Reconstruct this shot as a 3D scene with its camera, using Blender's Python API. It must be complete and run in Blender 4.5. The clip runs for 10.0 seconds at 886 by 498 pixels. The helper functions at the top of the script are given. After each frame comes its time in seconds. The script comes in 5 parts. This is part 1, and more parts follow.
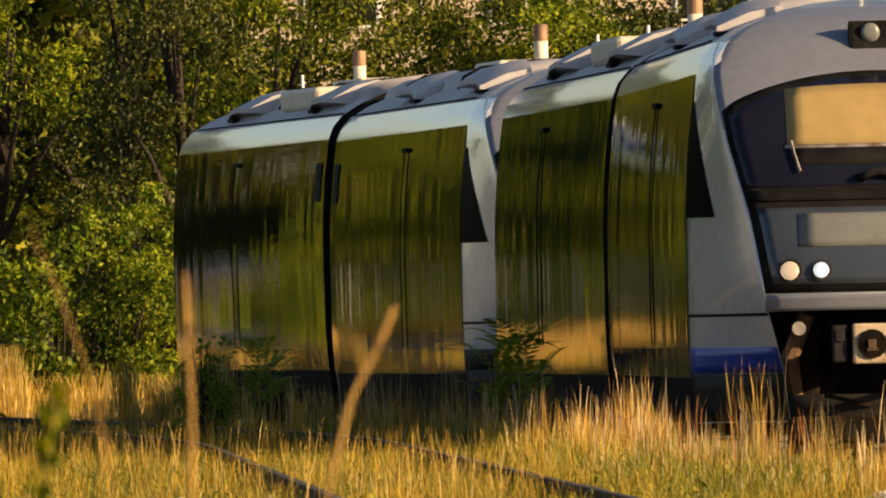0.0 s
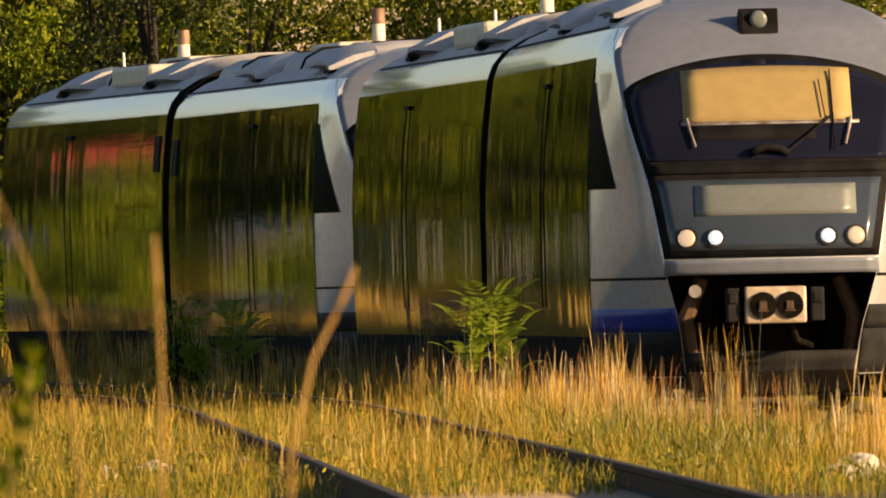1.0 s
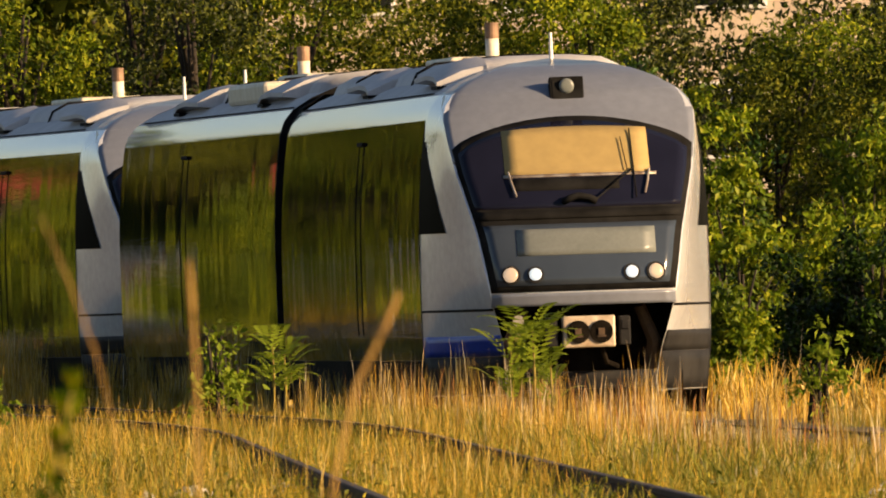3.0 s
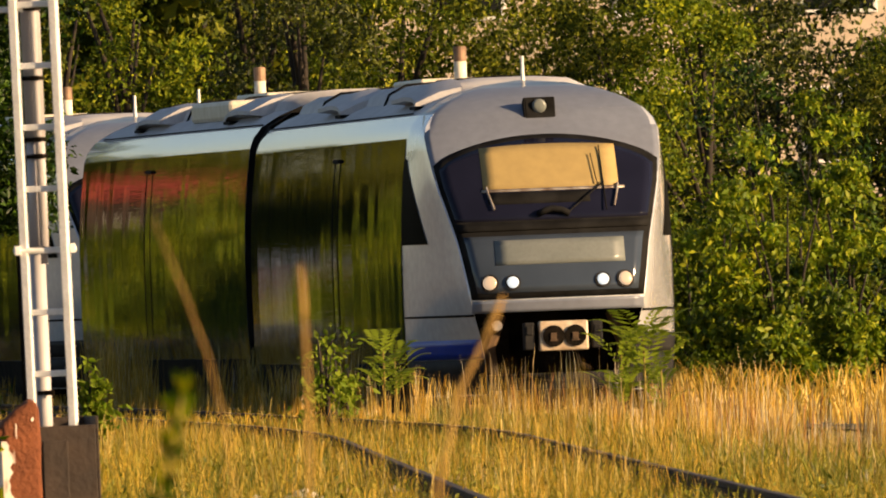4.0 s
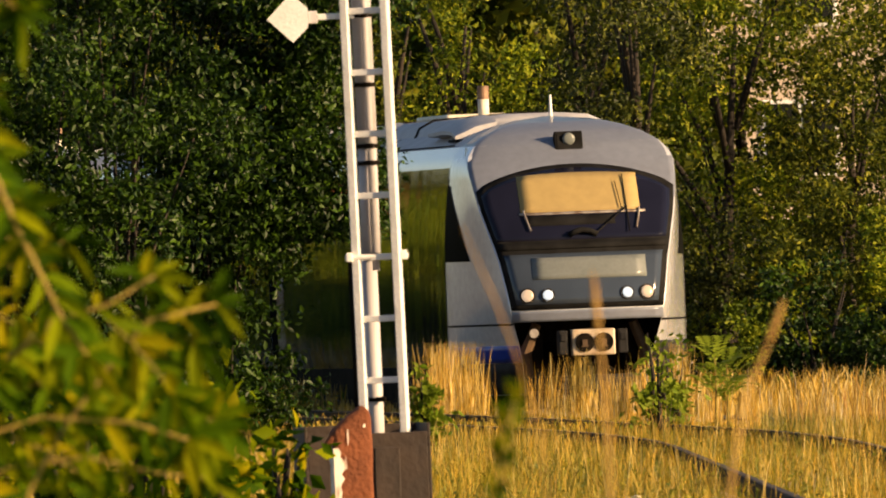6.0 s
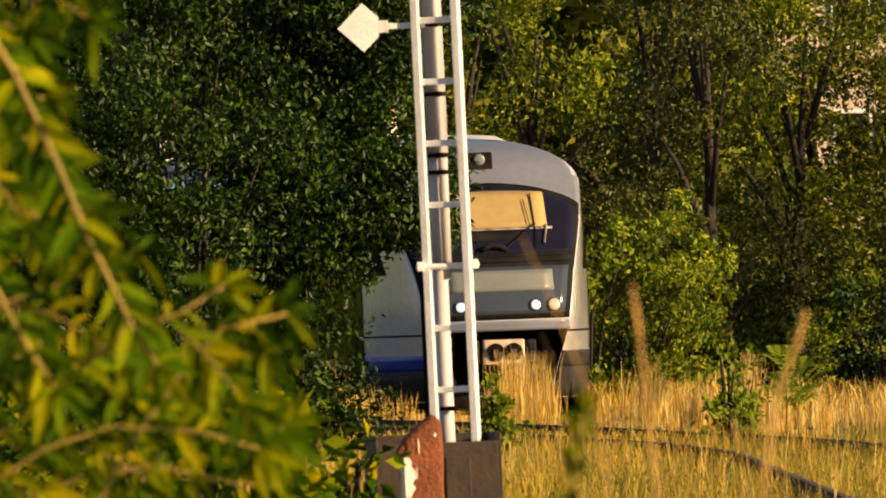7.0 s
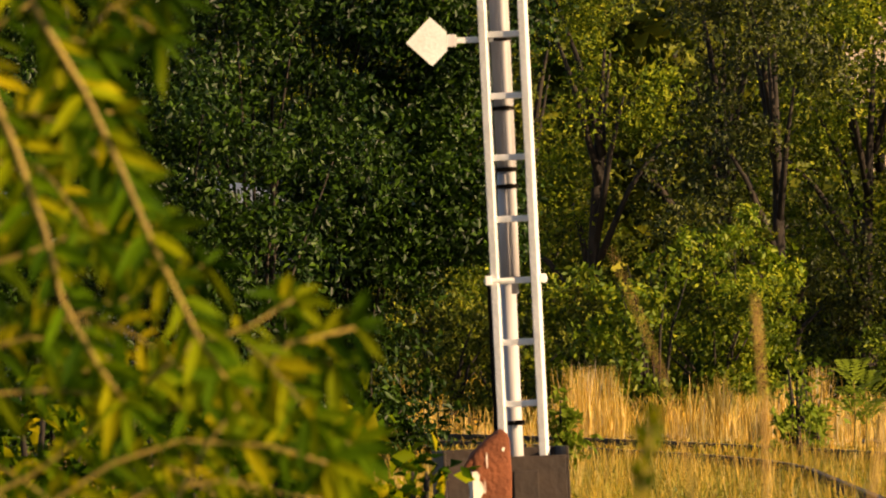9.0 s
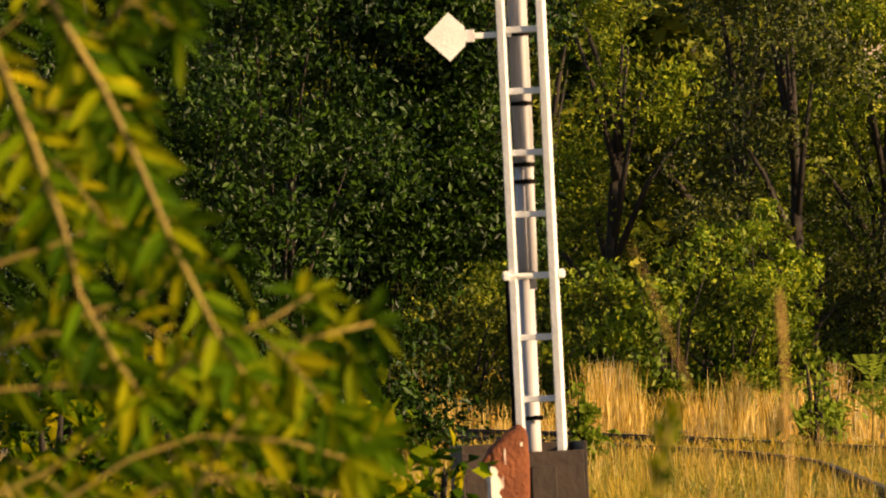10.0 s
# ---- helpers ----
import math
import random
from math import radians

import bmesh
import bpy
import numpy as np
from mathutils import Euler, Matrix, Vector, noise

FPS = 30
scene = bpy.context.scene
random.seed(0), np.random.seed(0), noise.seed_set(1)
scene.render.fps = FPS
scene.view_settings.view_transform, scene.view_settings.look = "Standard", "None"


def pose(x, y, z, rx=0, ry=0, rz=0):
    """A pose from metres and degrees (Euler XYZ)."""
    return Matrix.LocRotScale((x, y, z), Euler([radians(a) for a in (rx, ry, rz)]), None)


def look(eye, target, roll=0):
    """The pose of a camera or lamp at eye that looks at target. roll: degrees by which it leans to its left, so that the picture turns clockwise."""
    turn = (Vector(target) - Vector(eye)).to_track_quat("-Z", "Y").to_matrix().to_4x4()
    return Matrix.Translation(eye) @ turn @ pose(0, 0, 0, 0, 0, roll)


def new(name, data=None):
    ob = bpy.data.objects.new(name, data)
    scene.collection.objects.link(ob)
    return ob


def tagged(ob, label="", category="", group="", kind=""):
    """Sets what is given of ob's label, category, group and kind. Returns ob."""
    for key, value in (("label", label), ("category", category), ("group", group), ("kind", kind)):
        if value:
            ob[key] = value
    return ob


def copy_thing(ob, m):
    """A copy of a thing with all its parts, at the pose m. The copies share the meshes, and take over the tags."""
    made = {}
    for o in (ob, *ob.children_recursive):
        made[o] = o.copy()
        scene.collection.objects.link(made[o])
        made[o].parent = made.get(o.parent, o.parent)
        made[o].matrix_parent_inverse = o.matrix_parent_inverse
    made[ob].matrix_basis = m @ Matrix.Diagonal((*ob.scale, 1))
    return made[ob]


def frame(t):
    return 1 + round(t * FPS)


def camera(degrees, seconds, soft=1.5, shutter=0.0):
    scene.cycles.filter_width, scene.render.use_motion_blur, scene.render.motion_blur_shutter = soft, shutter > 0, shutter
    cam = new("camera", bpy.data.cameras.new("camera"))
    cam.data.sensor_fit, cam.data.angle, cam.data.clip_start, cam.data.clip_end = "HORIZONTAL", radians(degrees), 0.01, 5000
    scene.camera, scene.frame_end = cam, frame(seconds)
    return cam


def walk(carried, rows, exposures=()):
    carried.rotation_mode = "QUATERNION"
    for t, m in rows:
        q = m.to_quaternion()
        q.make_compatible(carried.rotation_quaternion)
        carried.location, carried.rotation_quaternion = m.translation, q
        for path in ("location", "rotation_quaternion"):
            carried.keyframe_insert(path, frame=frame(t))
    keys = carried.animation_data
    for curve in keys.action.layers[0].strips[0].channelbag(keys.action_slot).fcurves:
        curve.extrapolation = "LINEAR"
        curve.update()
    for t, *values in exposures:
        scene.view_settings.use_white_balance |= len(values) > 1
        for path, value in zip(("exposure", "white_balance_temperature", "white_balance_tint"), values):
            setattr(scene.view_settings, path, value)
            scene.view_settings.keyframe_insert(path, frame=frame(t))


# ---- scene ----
# ---------------------------------------------------------------- camera
EYE = (0.0, 0.0, 1.1)
cam = camera(2.09, 10.0, soft=1.9)
cam.data.dof.use_dof = True
cam.data.dof.focus_distance = 235.0
cam.data.dof.aperture_fstop = 62.0
# seconds, heading to the right and rise of the view in degrees
AIM = [
    (0.0, 1.1718, 0.1841), (0.2, 1.1889, 0.1717), (0.3, 1.2075, 0.1673), (0.5, 1.2483, 0.1458), (1.0, 1.2304, 0.0931),
    (1.5, 1.2040, 0.0981), (2.0, 1.1740, 0.1310), (2.5, 1.1456, 0.1418), (2.7, 1.1417, 0.1460), (3.8, 0.9982, 0.1724),
    (4.0, 0.8768, 0.1696), (4.1, 0.7849, 0.1715), (4.2, 0.6716, 0.1732), (4.5, 0.4769, 0.1713), (5.0, 0.3157, 0.1773),
    (5.5, 0.2187, 0.1940), (6.0, 0.0948, 0.2013), (6.2, 0.0255, 0.2008), (7.3, -0.0738, 0.2335), (7.5, -0.0725, 0.2341),
    (8.0, -0.0781, 0.2503), (8.5, -0.1439, 0.2603), (9.0, -0.2319, 0.2635), (9.5, -0.2806, 0.2612), (10.0, -0.2747, 0.2530),
]


def aim(heading, rise):
    a, e = radians(heading), radians(rise)
    way = Vector((math.sin(a) * math.cos(e), math.cos(a) * math.cos(e), math.sin(e)))
    return look(EYE, Vector(EYE) + 100 * way, roll=-1.2)


walk(cam, [(t, aim(a, e)) for t, a, e in AIM], [(0.0, 1.02, 6650, 16), (10.0, 1.02, 6650, 16)])

# ---------------------------------------------------------------- world and sun
SUN_AZIMUTH, SUN_RISE = 64.0, 17.0   # degrees from straight behind the camera to its right, and above the horizon
world = bpy.data.worlds.new("evening_sky")
scene.world = world
world.use_nodes = True
wn = world.node_tree.nodes
sky = wn.new("ShaderNodeTexSky")
sky.sky_type = "NISHITA"
sky.sun_disc = False
sky.sun_elevation = radians(SUN_RISE)
sky.sun_rotation = radians(180.0 - SUN_AZIMUTH)
world.node_tree.links.new(sky.outputs[0], wn["Background"].inputs[0])
wn["Background"].inputs[1].default_value = 0.052
sun = new("sun", bpy.data.lights.new("sun", "SUN"))
sun.data.energy = 5.0
sun.data.angle = radians(0.6)
sun.data.color = (1.0, 0.70, 0.37)
sun.matrix_basis = look((40 * math.sin(radians(SUN_AZIMUTH)), 150 - 40 * math.cos(radians(SUN_AZIMUTH)), 40 * math.tan(radians(SUN_RISE))), (0, 150, 0))


# ---------------------------------------------------------------- materials
def shader(name):
    m = bpy.data.materials.new(name)
    m.use_nodes = True
    nt = m.node_tree
    return m, nt, nt.nodes["Principled BSDF"], nt.nodes["Material Output"]


def noise_node(nt, scale, detail=4.0, coords="Object", stretch=(1, 1, 1)):
    tc = nt.nodes.new("ShaderNodeTexCoord")
    mp = nt.nodes.new("ShaderNodeMapping")
    mp.inputs["Scale"].default_value = stretch
    n = nt.nodes.new("ShaderNodeTexNoise")
    n.inputs["Scale"].default_value = scale
    n.inputs["Detail"].default_value = detail
    nt.links.new(tc.outputs[coords], mp.inputs[0])
    nt.links.new(mp.outputs[0], n.inputs["Vector"])
    return n


def ramp(nt, source, stops):
    r = nt.nodes.new("ShaderNodeValToRGB")
    while len(r.color_ramp.elements) < len(stops):
        r.color_ramp.elements.new(0.5)
    for e, (p, c) in zip(r.color_ramp.elements, stops):
        e.position, e.color = p, (*c, 1)
    nt.links.new(source, r.inputs[0])
    return r


def mottled(name, dark, light, scale=3.0, rough=0.6, metal=0.0, bump=0.0, bump_scale=20.0, coat=0.0, stretch=(1, 1, 1), low=0.3, high=0.7):
    """Two scales of variation between a dark and a light tone, with fine relief."""
    m, nt, p, out = shader(name)
    a = noise_node(nt, scale, 5, stretch=stretch)
    r = ramp(nt, a.outputs[0], [(low, dark), (high, light)])
    b = noise_node(nt, scale * 9, 3, stretch=stretch)
    mix = nt.nodes.new("ShaderNodeMix")
    mix.data_type, mix.blend_type = "RGBA", "MULTIPLY"
    mix.inputs[0].default_value = 0.35
    r2 = ramp(nt, b.outputs[0], [(0.25, (0.55, 0.55, 0.55)), (0.7, (1, 1, 1))])
    nt.links.new(r.outputs[0], mix.inputs[6])
    nt.links.new(r2.outputs[0], mix.inputs[7])
    nt.links.new(mix.outputs[2], p.inputs["Base Color"])
    p.inputs["Roughness"].default_value = rough
    p.inputs["Metallic"].default_value = metal
    p.inputs["Coat Weight"].default_value = coat
    p.inputs["Coat Roughness"].default_value = 0.06
    if bump:
        c = noise_node(nt, bump_scale, 3, stretch=stretch)
        bn = nt.nodes.new("ShaderNodeBump")
        bn.inputs["Strength"].default_value = bump
        bn.inputs["Distance"].default_value = 0.02
        nt.links.new(c.outputs[0], bn.inputs["Height"])
        nt.links.new(bn.outputs[0], p.inputs["Normal"])
    return m


def leafy(name, stops, rough=0.5, through_light=0.3, glossy=0.5):
    """Leaves or blades: each its own tone, some light passing through."""
    m, nt, p, out = shader(name)
    g = nt.nodes.new("ShaderNodeNewGeometry")
    r = ramp(nt, g.outputs["Random Per Island"], stops)
    # noise patches, dark cool to bright warm, put clump-scale contrast into the colour
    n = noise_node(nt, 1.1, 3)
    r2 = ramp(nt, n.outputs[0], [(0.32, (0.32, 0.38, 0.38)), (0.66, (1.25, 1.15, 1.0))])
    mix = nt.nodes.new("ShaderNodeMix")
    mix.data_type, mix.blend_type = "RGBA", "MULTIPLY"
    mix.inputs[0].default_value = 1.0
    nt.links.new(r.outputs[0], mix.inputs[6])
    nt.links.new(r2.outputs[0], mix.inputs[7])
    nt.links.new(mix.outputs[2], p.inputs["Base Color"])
    p.inputs["Roughness"].default_value = rough
    p.inputs["Specular IOR Level"].default_value = glossy
    t = nt.nodes.new("ShaderNodeBsdfTranslucent")
    nt.links.new(mix.outputs[2], t.inputs[0])
    ms = nt.nodes.new("ShaderNodeMixShader")
    ms.inputs[0].default_value = through_light
    nt.links.new(p.outputs[0], ms.inputs[1])
    nt.links.new(t.outputs[0], ms.inputs[2])
    nt.links.new(ms.outputs[0], out.inputs[0])
    return m


def glossy_panel(name, base, rough, wave=0.0, ior=1.5, coat=0.0):
    """Polished car side: mirrors its surroundings, with the slight waviness of sheet metal and glass."""
    m, nt, p, out = shader(name)
    n = noise_node(nt, 2.0, 3)
    r = ramp(nt, n.outputs[0], [(0.3, tuple(c * 0.75 for c in base)), (0.7, base)])
    nt.links.new(r.outputs[0], p.inputs["Base Color"])
    p.inputs["Roughness"].default_value = rough
    p.inputs["IOR"].default_value = ior
    p.inputs["Coat Weight"].default_value = coat
    p.inputs["Coat Roughness"].default_value = 0.03
    if wave:
        # fine brushed relief across the height, which draws mirrored things out upright
        fine = noise_node(nt, 1.0, 1, stretch=(0.02, 0.3, 130.0))
        brushed = nt.nodes.new("ShaderNodeBump")
        brushed.inputs["Strength"].default_value = 1.0
        brushed.inputs["Distance"].default_value = 0.0003
        nt.links.new(fine.outputs[0], brushed.inputs["Height"])
        w = noise_node(nt, 1.0, 1, stretch=(0.02, 0.8, 0.06))
        bn = nt.nodes.new("ShaderNodeBump")
        bn.inputs["Strength"].default_value = wave
        bn.inputs["Distance"].default_value = 0.01
        nt.links.new(w.outputs[0], bn.inputs["Height"])
        nt.links.new(brushed.outputs[0], bn.inputs["Normal"])
        nt.links.new(bn.outputs[0], p.inputs["Normal"])
        nt.links.new(bn.outputs[0], p.inputs["Coat Normal"])
    return m


def glowing(name, color, strength):
    m, nt, p, out = shader(name)
    p.inputs["Base Color"].default_value = (*(0.3 * c for c in color), 1)
    p.inputs["Emission Color"].default_value = (*color, 1)
    p.inputs["Emission Strength"].default_value = strength
    p.inputs["Roughness"].default_value = 0.2
    return m


M_SILVER = mottled("silver_paint", (0.78, 0.81, 0.86), (0.86, 0.88, 0.92), 1.2, 0.22, 0.35, coat=1.0)
M_NOSE = mottled("grey_fairing", (0.17, 0.19, 0.24), (0.20, 0.225, 0.285), 1.2, 0.38, 0.1, coat=0.3)
M_ROOF = mottled("roof_grey", (0.46, 0.455, 0.47), (0.56, 0.555, 0.565), 1.5, 0.6, bump=0.1)
M_SIDE = glossy_panel("side_panel", (0.014, 0.016, 0.012), 0.022, 0.32, 1.5, 0.0)
M_GLASS = glossy_panel("tinted_glass", (0.010, 0.011, 0.009), 0.008, 0.40, 1.45)
M_CABGLASS = glossy_panel("cab_glass", (0.006, 0.006, 0.005), 0.4, 0.0, 1.03)
M_MASK = glossy_panel("windscreen_glass", (0.011, 0.012, 0.026), 0.06, 0.0, 1.27)
M_FRONTPANEL = glossy_panel("front_panel_glass", (0.045, 0.06, 0.085), 0.10, 0.0, 1.5)
M_BLIND = mottled("blind_cloth", (0.34, 0.245, 0.09), (0.40, 0.29, 0.108), 1.0, 0.7)
M_DISPLAY = mottled("display_panel", (0.15, 0.17, 0.165), (0.18, 0.20, 0.195), 3.0, 0.35)
M_BLUE = mottled("blue_stripe", (0.004, 0.030, 0.30), (0.008, 0.045, 0.40), 3.0, 0.4)
M_RUBBER = mottled("black_rubber", (0.008, 0.008, 0.008), (0.02, 0.02, 0.02), 5.0, 0.7)
M_SKIRT = mottled("dark_skirt", (0.018, 0.018, 0.019), (0.04, 0.039, 0.038), 3.0, 0.5)
M_UNDER = mottled("underframe_grime", (0.004, 0.0035, 0.003), (0.022, 0.017, 0.012), 4.0, 0.85, bump=0.4)
for dull in (M_UNDER, M_RUBBER, M_SKIRT):
    dull.node_tree.nodes["Principled BSDF"].inputs["Specular IOR Level"].default_value = 0.03
M_STEEL = mottled("worn_steel", (0.22, 0.15, 0.10), (0.58, 0.54, 0.48), 7.0, 0.45, 0.6, bump=0.3)
M_BRACE = mottled("rusty_brace", (0.05, 0.028, 0.013), (0.13, 0.075, 0.035), 6.0, 0.8, bump=0.4)
M_COUPLER = mottled("coupler_face", (0.40, 0.28, 0.17), (0.72, 0.62, 0.48), 7.0, 0.5, 0.15, bump=0.4)
M_CREAM = mottled("cream_housing", (0.66, 0.58, 0.42), (0.80, 0.74, 0.60), 4.0, 0.5)
M_EXHAUST = mottled("sooty_pipe", (0.03, 0.018, 0.012), (0.42, 0.26, 0.16), 3.0, 0.5, 0.3, stretch=(1, 1, 0.7))
M_LAMP_WARM = glowing("lamp_warm", (1.0, 0.74, 0.48), 0.26)
M_LAMP_COLD = glowing("lamp_cold", (0.90, 1.0, 1.0), 0.38)
M_WHITE = mottled("white_paint", (0.74, 0.74, 0.72), (0.86, 0.86, 0.85), 8.0, 0.5, bump=0.15, bump_scale=60)
M_GALV = mottled("galvanised_pipe", (0.46, 0.44, 0.46), (0.60, 0.58, 0.60), 6.0, 0.5, 0.0, stretch=(1, 1, 0.15))
M_BROWN = mottled("brown_sheet", (0.016, 0.009, 0.005), (0.045, 0.026, 0.015), 5.0, 0.7, bump=0.3)
M_POST = mottled("flaking_red_paint", (0.12, 0.034, 0.010), (0.24, 0.072, 0.022), 6.0, 0.9, bump=0.6, bump_scale=40)
M_POSTW = mottled("flaking_white_paint", (0.25, 0.10, 0.05), (0.85, 0.76, 0.64), 14.0, 0.8, bump=0.6, low=0.32, high=0.45, stretch=(1, 1, 0.4))
M_RAIL = mottled("rusty_rail", (0.016, 0.010, 0.007), (0.05, 0.03, 0.018), 6.0, 0.7, bump=0.4)
M_RAILTOP = mottled("rail_head", (0.04, 0.03, 0.022), (0.12, 0.09, 0.06), 4.0, 0.55, 0.3)
for dull in (M_RAIL, M_RAILTOP):
    dull.node_tree.nodes["Principled BSDF"].inputs["Specular IOR Level"].default_value = 0.08
M_SLEEPER = mottled("concrete_sleeper", (0.30, 0.20, 0.13), (0.50, 0.38, 0.26), 5.0, 0.85, bump=0.5)
M_STONE = mottled("pale_stone", (0.50, 0.46, 0.40), (0.74, 0.70, 0.62), 7.0, 0.8, bump=0.5)
M_GROUND = mottled("dry_soil", (0.030, 0.028, 0.010), (0.11, 0.078, 0.028), 0.8, 0.95, bump=0.6, bump_scale=8)
M_BARK = mottled("bark", (0.010, 0.007, 0.005), (0.036, 0.026, 0.018), 5.0, 0.9, bump=0.8, stretch=(1, 1, 0.25))
M_WALL = mottled("plaster_wall", (0.52, 0.42, 0.32), (0.66, 0.55, 0.43), 0.8, 0.9)
M_RED = mottled("red_tiles", (0.24, 0.030, 0.016), (0.36, 0.050, 0.024), 3.0, 0.7)
# thicket's own dark green, reused as shade colour for bushes in the hollows
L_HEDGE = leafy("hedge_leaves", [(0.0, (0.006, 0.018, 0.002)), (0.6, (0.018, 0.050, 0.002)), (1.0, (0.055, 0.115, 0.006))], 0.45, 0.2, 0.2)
# leaf colour darkened to stand for shade inside the wood
L_SHADY = leafy("shade_toned_leaves", [(0.0, (0.010, 0.019, 0.002)), (0.55, (0.042, 0.062, 0.004)), (1.0, (0.15, 0.17, 0.012))], 0.5, 0.25, 0.3)
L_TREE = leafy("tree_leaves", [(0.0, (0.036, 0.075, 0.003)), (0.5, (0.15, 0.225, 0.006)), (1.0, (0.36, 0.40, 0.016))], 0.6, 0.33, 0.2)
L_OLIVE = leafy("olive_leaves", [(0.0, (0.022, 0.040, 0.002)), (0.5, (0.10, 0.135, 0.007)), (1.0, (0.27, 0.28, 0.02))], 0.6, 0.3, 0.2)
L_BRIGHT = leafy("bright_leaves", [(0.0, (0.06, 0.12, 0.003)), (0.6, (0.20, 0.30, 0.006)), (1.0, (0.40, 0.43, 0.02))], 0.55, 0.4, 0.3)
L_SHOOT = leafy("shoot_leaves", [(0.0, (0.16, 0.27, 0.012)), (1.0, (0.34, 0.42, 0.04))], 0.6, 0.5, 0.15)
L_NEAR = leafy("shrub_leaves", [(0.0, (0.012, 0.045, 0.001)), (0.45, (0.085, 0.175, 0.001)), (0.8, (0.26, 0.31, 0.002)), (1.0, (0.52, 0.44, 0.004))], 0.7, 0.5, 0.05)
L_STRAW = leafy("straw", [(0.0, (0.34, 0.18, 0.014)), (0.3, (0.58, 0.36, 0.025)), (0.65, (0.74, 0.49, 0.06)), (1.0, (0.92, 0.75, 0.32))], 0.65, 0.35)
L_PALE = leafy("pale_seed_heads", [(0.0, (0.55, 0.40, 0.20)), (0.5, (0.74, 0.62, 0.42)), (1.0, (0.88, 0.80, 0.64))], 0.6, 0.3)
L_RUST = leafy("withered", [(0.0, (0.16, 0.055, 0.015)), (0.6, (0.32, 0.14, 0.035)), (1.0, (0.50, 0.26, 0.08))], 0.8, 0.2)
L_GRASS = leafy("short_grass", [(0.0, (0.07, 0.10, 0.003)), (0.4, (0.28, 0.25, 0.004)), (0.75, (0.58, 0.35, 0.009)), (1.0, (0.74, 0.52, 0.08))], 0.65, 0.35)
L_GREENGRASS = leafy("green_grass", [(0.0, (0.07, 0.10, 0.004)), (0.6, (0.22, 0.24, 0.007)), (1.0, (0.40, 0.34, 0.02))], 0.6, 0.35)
M_STALK = mottled("dry_stalk", (0.28, 0.15, 0.03), (0.48, 0.30, 0.075), 9.0, 0.8)
M_TWIG = mottled("green_twig", (0.18, 0.13, 0.02), (0.36, 0.26, 0.035), 9.0, 0.7)


# ---------------------------------------------------------------- building tools
def link_mesh(name, me, mats, parent=None, smooth=False):
    for m in (mats if isinstance(mats, (list, tuple)) else [mats]):
        me.materials.append(m)
    if smooth:
        me.polygons.foreach_set("use_smooth", [True] * len(me.polygons))
    ob = new(name, me)
    if parent is not None:
        ob.parent = parent
    return ob


def part(name, bm, material, parent=None, label="", smooth=False):
    """Links a bmesh as one mesh object under a thing or under a part."""
    bmesh.ops.recalc_face_normals(bm, faces=bm.faces)
    me = bpy.data.meshes.new(name)
    bm.to_mesh(me)
    bm.free()
    ob = link_mesh(name, me, material, parent, smooth)
    if label:
        ob["label"] = label
    return ob


def raw(name, verts, faces, material, parent=None, smooth=False):
    me = bpy.data.meshes.new(name)
    me.from_pydata(verts, [], faces)
    me.update()
    return link_mesh(name, me, material, parent, smooth)


def empty(name, m=None):
    ob = new(name)
    if m is not None:
        ob.matrix_basis = m
    return ob


def box(bm, x0, x1, y0, y1, z0, z1, bevel=0.0, m=None):
    got = bmesh.ops.create_cube(bm, size=1.0)["verts"]
    t = Matrix.Translation(((x0 + x1) / 2, (y0 + y1) / 2, (z0 + z1) / 2)) @ Matrix.Diagonal((x1 - x0, y1 - y0, z1 - z0, 1))
    bmesh.ops.transform(bm, matrix=t, verts=got)
    if bevel:
        edges = list({e for v in got for e in v.link_edges})
        got = bmesh.ops.bevel(bm, geom=edges, offset=bevel, segments=2, affect="EDGES", profile=0.5)["verts"]
    if m is not None:
        bmesh.ops.transform(bm, matrix=m, verts=list({v for v in got}))
    return bm


def tube(bm, points, radii, sides=8, caps=True):
    """A round bar along points."""
    rings = []
    for i, p in enumerate(points):
        p = Vector(p)
        a, b = Vector(points[max(i - 1, 0)]), Vector(points[min(i + 1, len(points) - 1)])
        d = (b - a).normalized()
        s = d.cross(Vector((0.31, 0.95, 0.05)))
        s.normalize()
        u = s.cross(d)
        r = radii[i] if isinstance(radii, (list, tuple)) else radii
        rings.append([bm.verts.new(p + r * (math.cos(k * 2 * math.pi / sides) * s + math.sin(k * 2 * math.pi / sides) * u)) for k in range(sides)])
    for a, b in zip(rings, rings[1:]):
        for k in range(sides):
            bm.faces.new((a[k], a[(k + 1) % sides], b[(k + 1) % sides], b[k]))
    if caps:
        bm.faces.new(rings[0])
        bm.faces.new(rings[-1])
    return bm


def leaf_cloud(points, length, width, rng, droop=0.4, fold=0.25):
    """Vertices and faces of folded leaves at the points, each four corners."""
    n = len(points)
    d = rng.normal(size=(n, 3))
    d[:, 2] -= droop
    d /= np.linalg.norm(d, axis=1)[:, None]
    s = np.cross(d, rng.normal(size=(n, 3)))
    s /= np.linalg.norm(s, axis=1)[:, None]
    u = np.cross(s, d)
    k = rng.uniform(0.6, 1.25, size=(n, 1))
    L, Wd = length * k, width * k
    mid = points + d * L * 0.45
    v = np.stack([points, mid + s * Wd * 0.5 + u * Wd * fold, points + d * L, mid - s * Wd * 0.5 + u * Wd * fold], axis=1).reshape(-1, 3)
    i = np.arange(n)[:, None] * 4
    f = np.concatenate([i + np.array([0, 1, 2]), i + np.array([0, 2, 3])])
    return v, f


